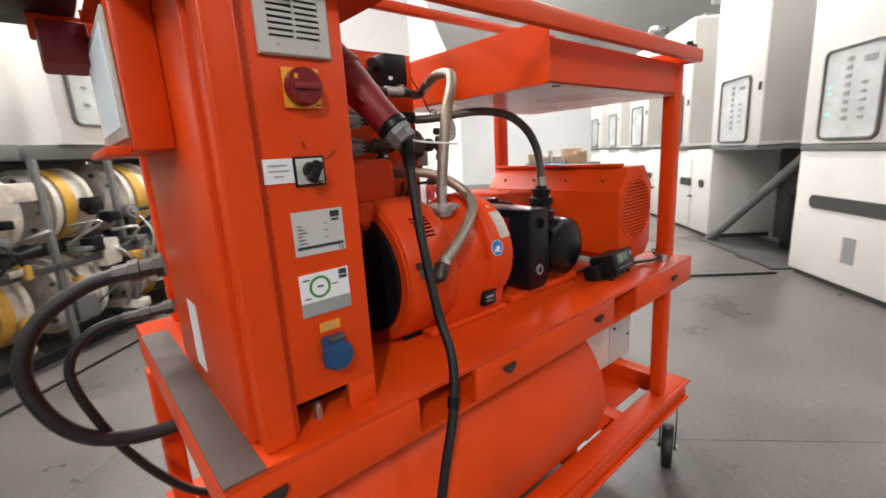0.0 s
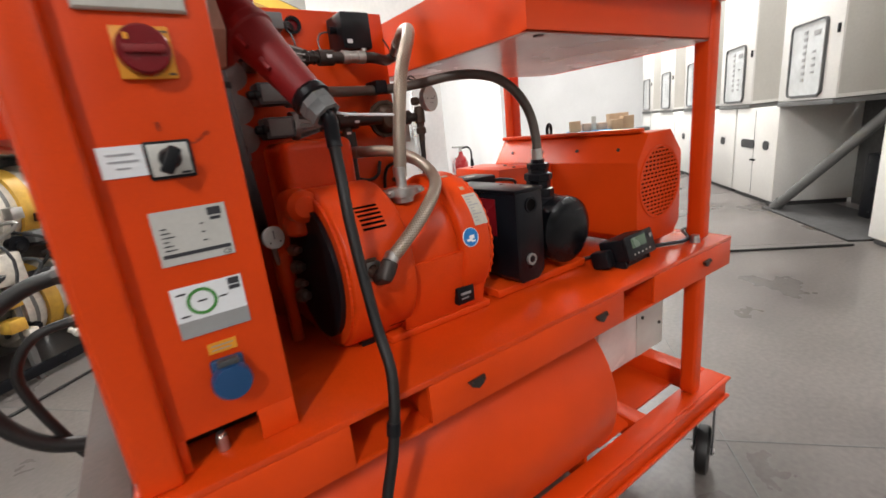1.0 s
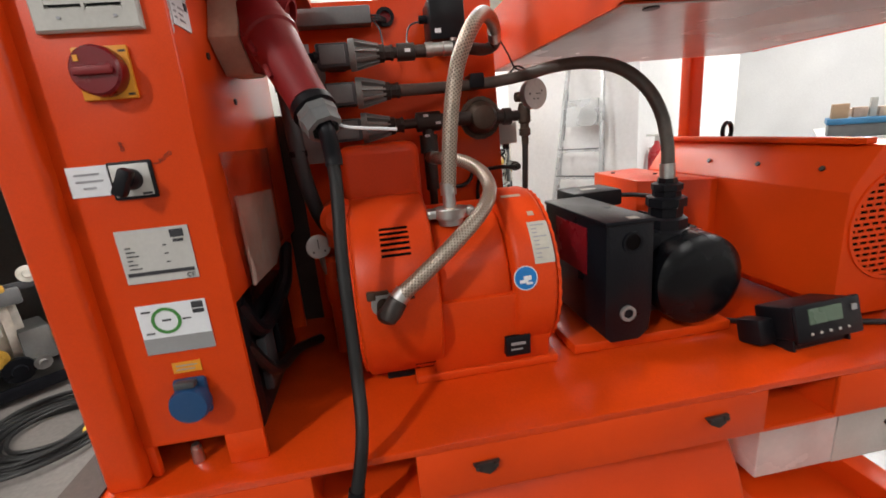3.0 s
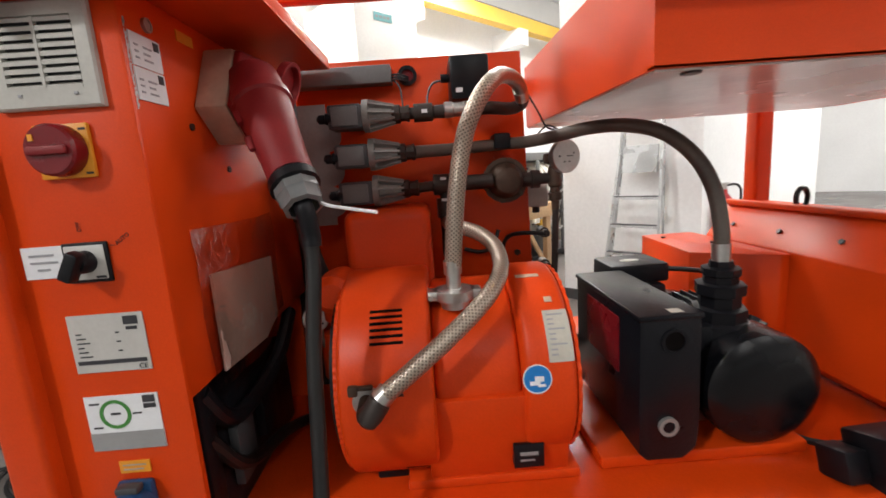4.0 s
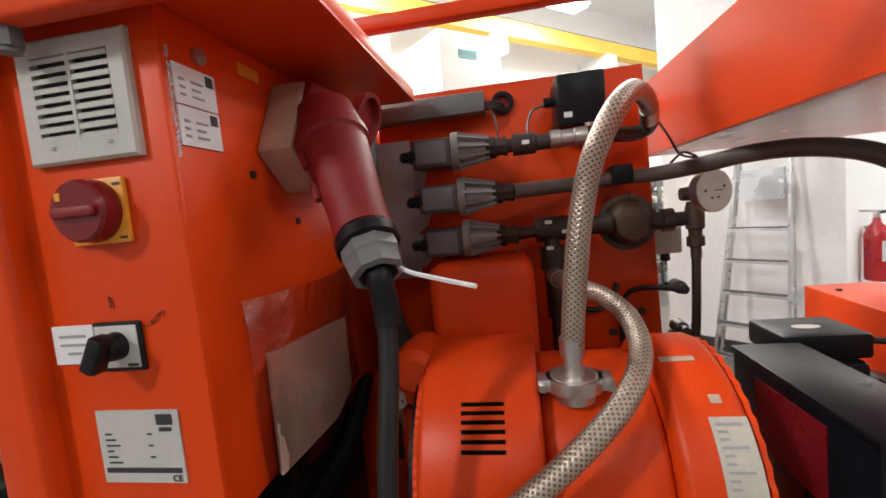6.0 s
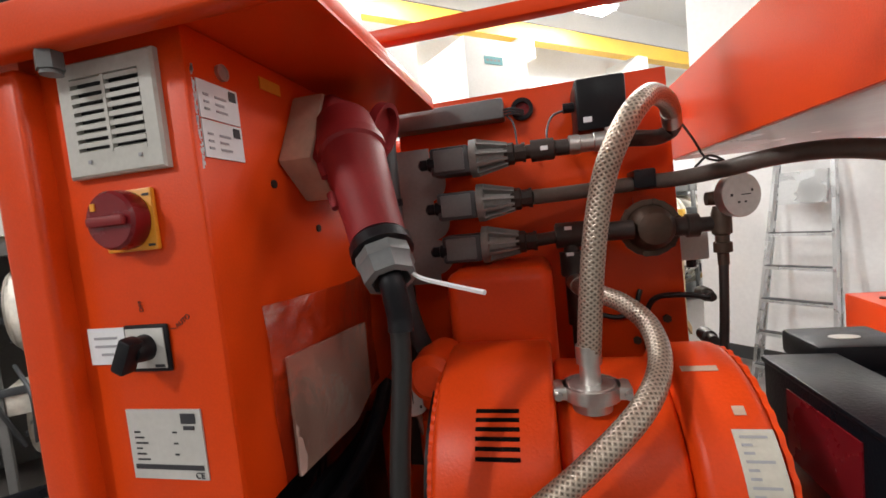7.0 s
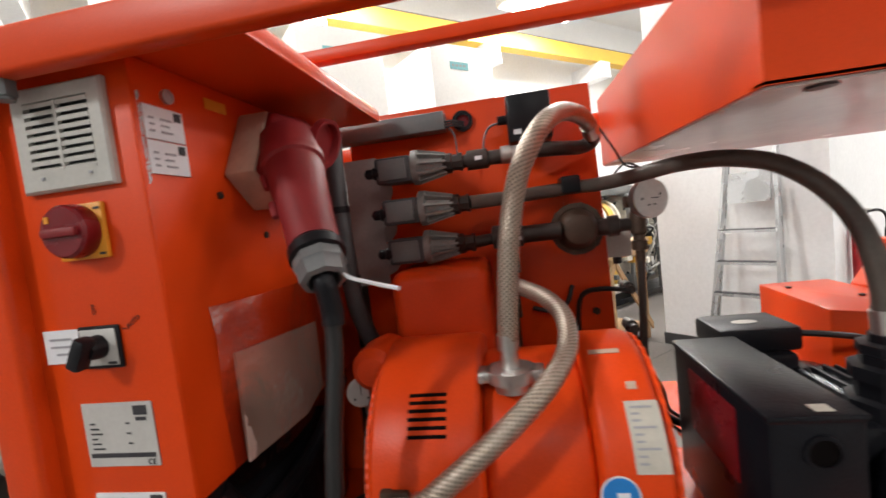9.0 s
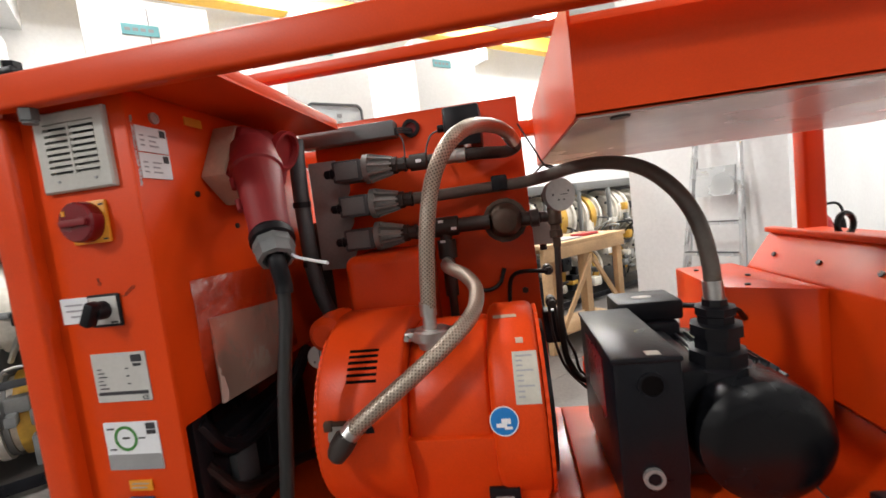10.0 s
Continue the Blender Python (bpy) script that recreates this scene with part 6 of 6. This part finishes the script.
# step ladder leaning at the partition
ld_ = thing("step_ladder", "aluminium step ladder leaning on the white wall", "ladder", hall(0.0, 4.6, 0))


def lad(a, b, o):
    """a across the ladder, b up along it, o out from the wall."""
    u = 0.17 - o - 0.42 * (1 - b / 2.05)
    return Vector(hall(u, 4.51 + a, b))


for s in (-1, 1):
    bm = B()
    w0, w1 = 0.27, 0.17
    vs = []
    for b, w in ((0.0, w0), (2.05, w1)):
        for da, do in ((-0.012, 0), (0.012, 0), (0.012, 0.06), (-0.012, 0.06)):
            vs.append(bm.verts.new(lad(s * w + da, b, do)))
    for q in ((0, 1, 2, 3), (7, 6, 5, 4), (0, 4, 5, 1), (1, 5, 6, 2), (2, 6, 7, 3), (3, 7, 4, 0)):
        bm.faces.new([vs[i] for i in q])
    part("stile", bm, LADDERALU, ld_)
    bm = B()
    vs = []
    for b, w in ((0.0, w0), (1.75, w1 + 0.01)):
        for da, do in ((-0.010, -0.09 * (1 - b / 2)), (0.010, -0.09 * (1 - b / 2)), (0.010, -0.05 * (1 - b / 2) - 0.01), (-0.010, -0.05 * (1 - b / 2) - 0.01)):
            vs.append(bm.verts.new(lad(s * w + da, b, do)))
    for q in ((0, 1, 2, 3), (7, 6, 5, 4), (0, 4, 5, 1), (1, 5, 6, 2), (2, 6, 7, 3), (3, 7, 4, 0)):
        bm.faces.new([vs[i] for i in q])
    part("rear_leg", bm, LADDERALU, ld_)
for k in range(5):
    b = 0.125 + k * 0.26
    w = 0.27 - 0.10 * b / 2.05
    bm = B()
    vs = [bm.verts.new(lad(da, b + db, do)) for da in (-w, w) for db, do in ((0, 0.004), (0.024, 0.004), (0.024, 0.085), (0, 0.085))]
    for q in ((3, 2, 1, 0), (4, 5, 6, 7), (0, 1, 5, 4), (1, 2, 6, 5), (2, 3, 7, 6), (3, 0, 4, 7)):
        bm.faces.new([vs[i] for i in q])
    part("tread", bm, LADDERALU, ld_)
    bm = B()
    vs = [bm.verts.new(lad(da, b + db, do)) for da in (-w + 0.013, w - 0.013) for db, do in ((0.0245, 0.03), (0.031, 0.03), (0.031, 0.087), (0.0245, 0.087))]
    for q in ((3, 2, 1, 0), (4, 5, 6, 7), (0, 1, 5, 4), (1, 2, 6, 5), (2, 3, 7, 6), (3, 0, 4, 7)):
        bm.faces.new([vs[i] for i in q])
    part("tread_grip", bm, DARKGREY, ld_, "dark ribbed grip strip")
bm = B()
vs = [bm.verts.new(lad(da, b, do)) for da in (-0.155, 0.155) for b, do in ((1.41, 0.01), (1.66, 0.01), (1.66, 0.05), (1.41, 0.05))]
for q in ((3, 2, 1, 0), (4, 5, 6, 7), (0, 1, 5, 4), (1, 2, 6, 5), (2, 3, 7, 6), (3, 0, 4, 7)):
    bm.faces.new([vs[i] for i in q])
part("platform", bm, LADDERALU, ld_, "folded-up ribbed platform")

# fire extinguisher by the partition corner
ex = thing("fire_extinguisher", "red fire extinguisher with a black horn on the wall", "extinguisher", hall(0.55, 3.93, 0.70))
ec = Vector(hall(0.55, 3.935, 0.0))
bm = B()
lathe(bm, ec + Vector((0, 0, 0.70)), (0, 0, 1), [(0, 0.065), (0.01, 0.078), (0.36, 0.078), (0.42, 0.060), (0.46, 0.028), (0.50, 0.022)], 24)
part("cylinder", bm, EXTRED, ex)
bm = B()
lathe(bm, ec + Vector((0, 0, 1.20)), (0, 0, 1), [(0, 0.02), (0.03, 0.022), (0.05, 0.015)], 12)
hose(bm, [ec + Vector((-0.13, -0.02, 1.26)), ec + Vector((-0.05, -0.01, 1.255)), ec + Vector((0.05, 0, 1.25))], 0.010, 8)
part("valve_head", bm, STEEL, ex)
part("hose", hose(B(), [ec + Vector((0.02, 0, 1.235)), ec + Vector((0.10, -0.01, 1.24)), ec + Vector((0.14, -0.02, 1.19)), ec + Vector((0.145, -0.02, 1.08))], 0.011, 8), RUBBER, ex)
part("horn", cyl(B(), ec + Vector((0.145, -0.02, 1.10)), ec + Vector((0.15, -0.02, 0.90)), 0.016, 0.032, 14), BLACK, ex)
part("instruction_label", box(B(), ec.x - 0.02, ec.x + 0.035, ec.y - 0.0805, ec.y - 0.070, 0.86, 1.02), WHITE, ex)
part("wall_hook", box(B(), ec.x - 0.02, ec.x + 0.03, ec.y, ec.y + 0.10, 1.10, 1.13), STEEL, ex)

# pine work bench by the process machines
wb = thing("work_bench", "raw pine work bench with cross braces", "bench", hall(-0.35, 6.0, 0))
for k in range(5):
    part("plank", hbox(B(), -1.0, 0.35, 5.62 + k * 0.125, 5.735 + k * 0.125, 1.07, 1.11, 0.004), PINE, wb)
for u in (-0.95, -0.35, 0.22):
    for v in (5.66, 6.15):
        part("leg", hbox(B(), u, u + 0.09, v, v + 0.06, 0.0, 1.07, 0.004), PINE, wb)
for v in (5.63, 6.215):
    part("apron", hbox(B(), -0.98, 0.33, v, v + 0.025, 0.95, 1.07, 0.003), PINE, wb)
part("shelf", hbox(B(), -0.95, 0.30, 5.70, 6.14, 0.14, 0.17, 0.003), PINE, wb)


def brace(u0, z0, u1, z1, v):
    bm = B()
    vs = [bm.verts.new(hall(u, v + dv, z + dz)) for u, z in ((u0, z0), (u1, z1)) for dv, dz in ((0, -0.04), (0.025, -0.04), (0.025, 0.04), (0, 0.04))]
    for q in ((3, 2, 1, 0), (4, 5, 6, 7), (0, 1, 5, 4), (1, 2, 6, 5), (2, 3, 7, 6), (3, 0, 4, 7)):
        bm.faces.new([vs[i] for i in q])
    return bm


part("brace", brace(-0.9, 0.15, -0.3, 0.9, 5.60), PINE, wb)
part("brace", brace(0.28, 0.15, -0.28, 0.9, 5.60), PINE, wb)
solo("tool_roll", hbox(B(), -0.25, 0.05, 5.75, 5.90, 1.1105, 1.14, 0.01), EXTRED, "red tool roll lying on the bench", "tool")
solo("steel_plate", hbox(B(), -0.8, -0.3, 5.70, 5.95, 1.1105, 1.125, 0.003), ALU, "bright sheet lying on the bench", "plate")

# table with boxes at the far end of the aisle
tb2 = thing("trestle_table", "long white table with boxes in the aisle", "table", hall(3.6, 2.1, 0))
part("tabletop", hbox(B(), 2.9, 5.0, 1.18, 2.6, 0.94, 0.98, 0.004), ENAMEL, tb2)
for u in (2.95, 4.9):
    for v in (1.24, 2.48):
        part("leg", hbox(B(), u, u + 0.06, v, v + 0.06, 0.0, 0.94, 0.003), GREYSTEEL, tb2)
cr = thing("blue_crate", "grey and blue plastic crate on the white table", "crate", hall(3.2, 2.2, 0.98))
part("body", hbox(B(), 2.95, 3.45, 1.90, 2.52, 0.9805, 1.13, 0.012), MIDGREY, cr, "grey lower body")
part("rim", hbox(B(), 2.93, 3.47, 1.88, 2.54, 1.13, 1.20, 0.012), BLUEBOX, cr, "blue rim")
for u, v, w, d, z, h, c in ((3.0, 2.34, 0.3, 0.16, 1.2005, 0.17, CARD), (3.05, 2.17, 0.2, 0.13, 1.2005, 0.12, BEIGE), (3.1, 2.09, 0.15, 0.06, 1.2005, 0.22, GREYPL), (3.05, 1.92, 0.28, 0.15, 1.2005, 0.11, BEIGE),
                            (2.95, 1.70, 0.3, 0.17, 0.9805, 0.36, CARD), (3.0, 1.53, 0.35, 0.16, 0.9805, 0.40, CARD), (3.5, 1.52, 0.4, 0.30, 0.9805, 0.45, CARD), (4.0, 2.0, 0.4, 0.4, 0.9805, 0.30, BEIGE)):
    solo("carton", hbox(B(), u, u + w, v, v + d, z, z + h, 0.004), c, "brown cardboard carton beside the blue crate", "box", "cartons on the table")
solo("grey_case", hbox(B(), 3.4, 3.8, 1.20, 1.52, 0.9805, 1.17, 0.02), MIDGREY, "closed grey case at the table's end", "case")
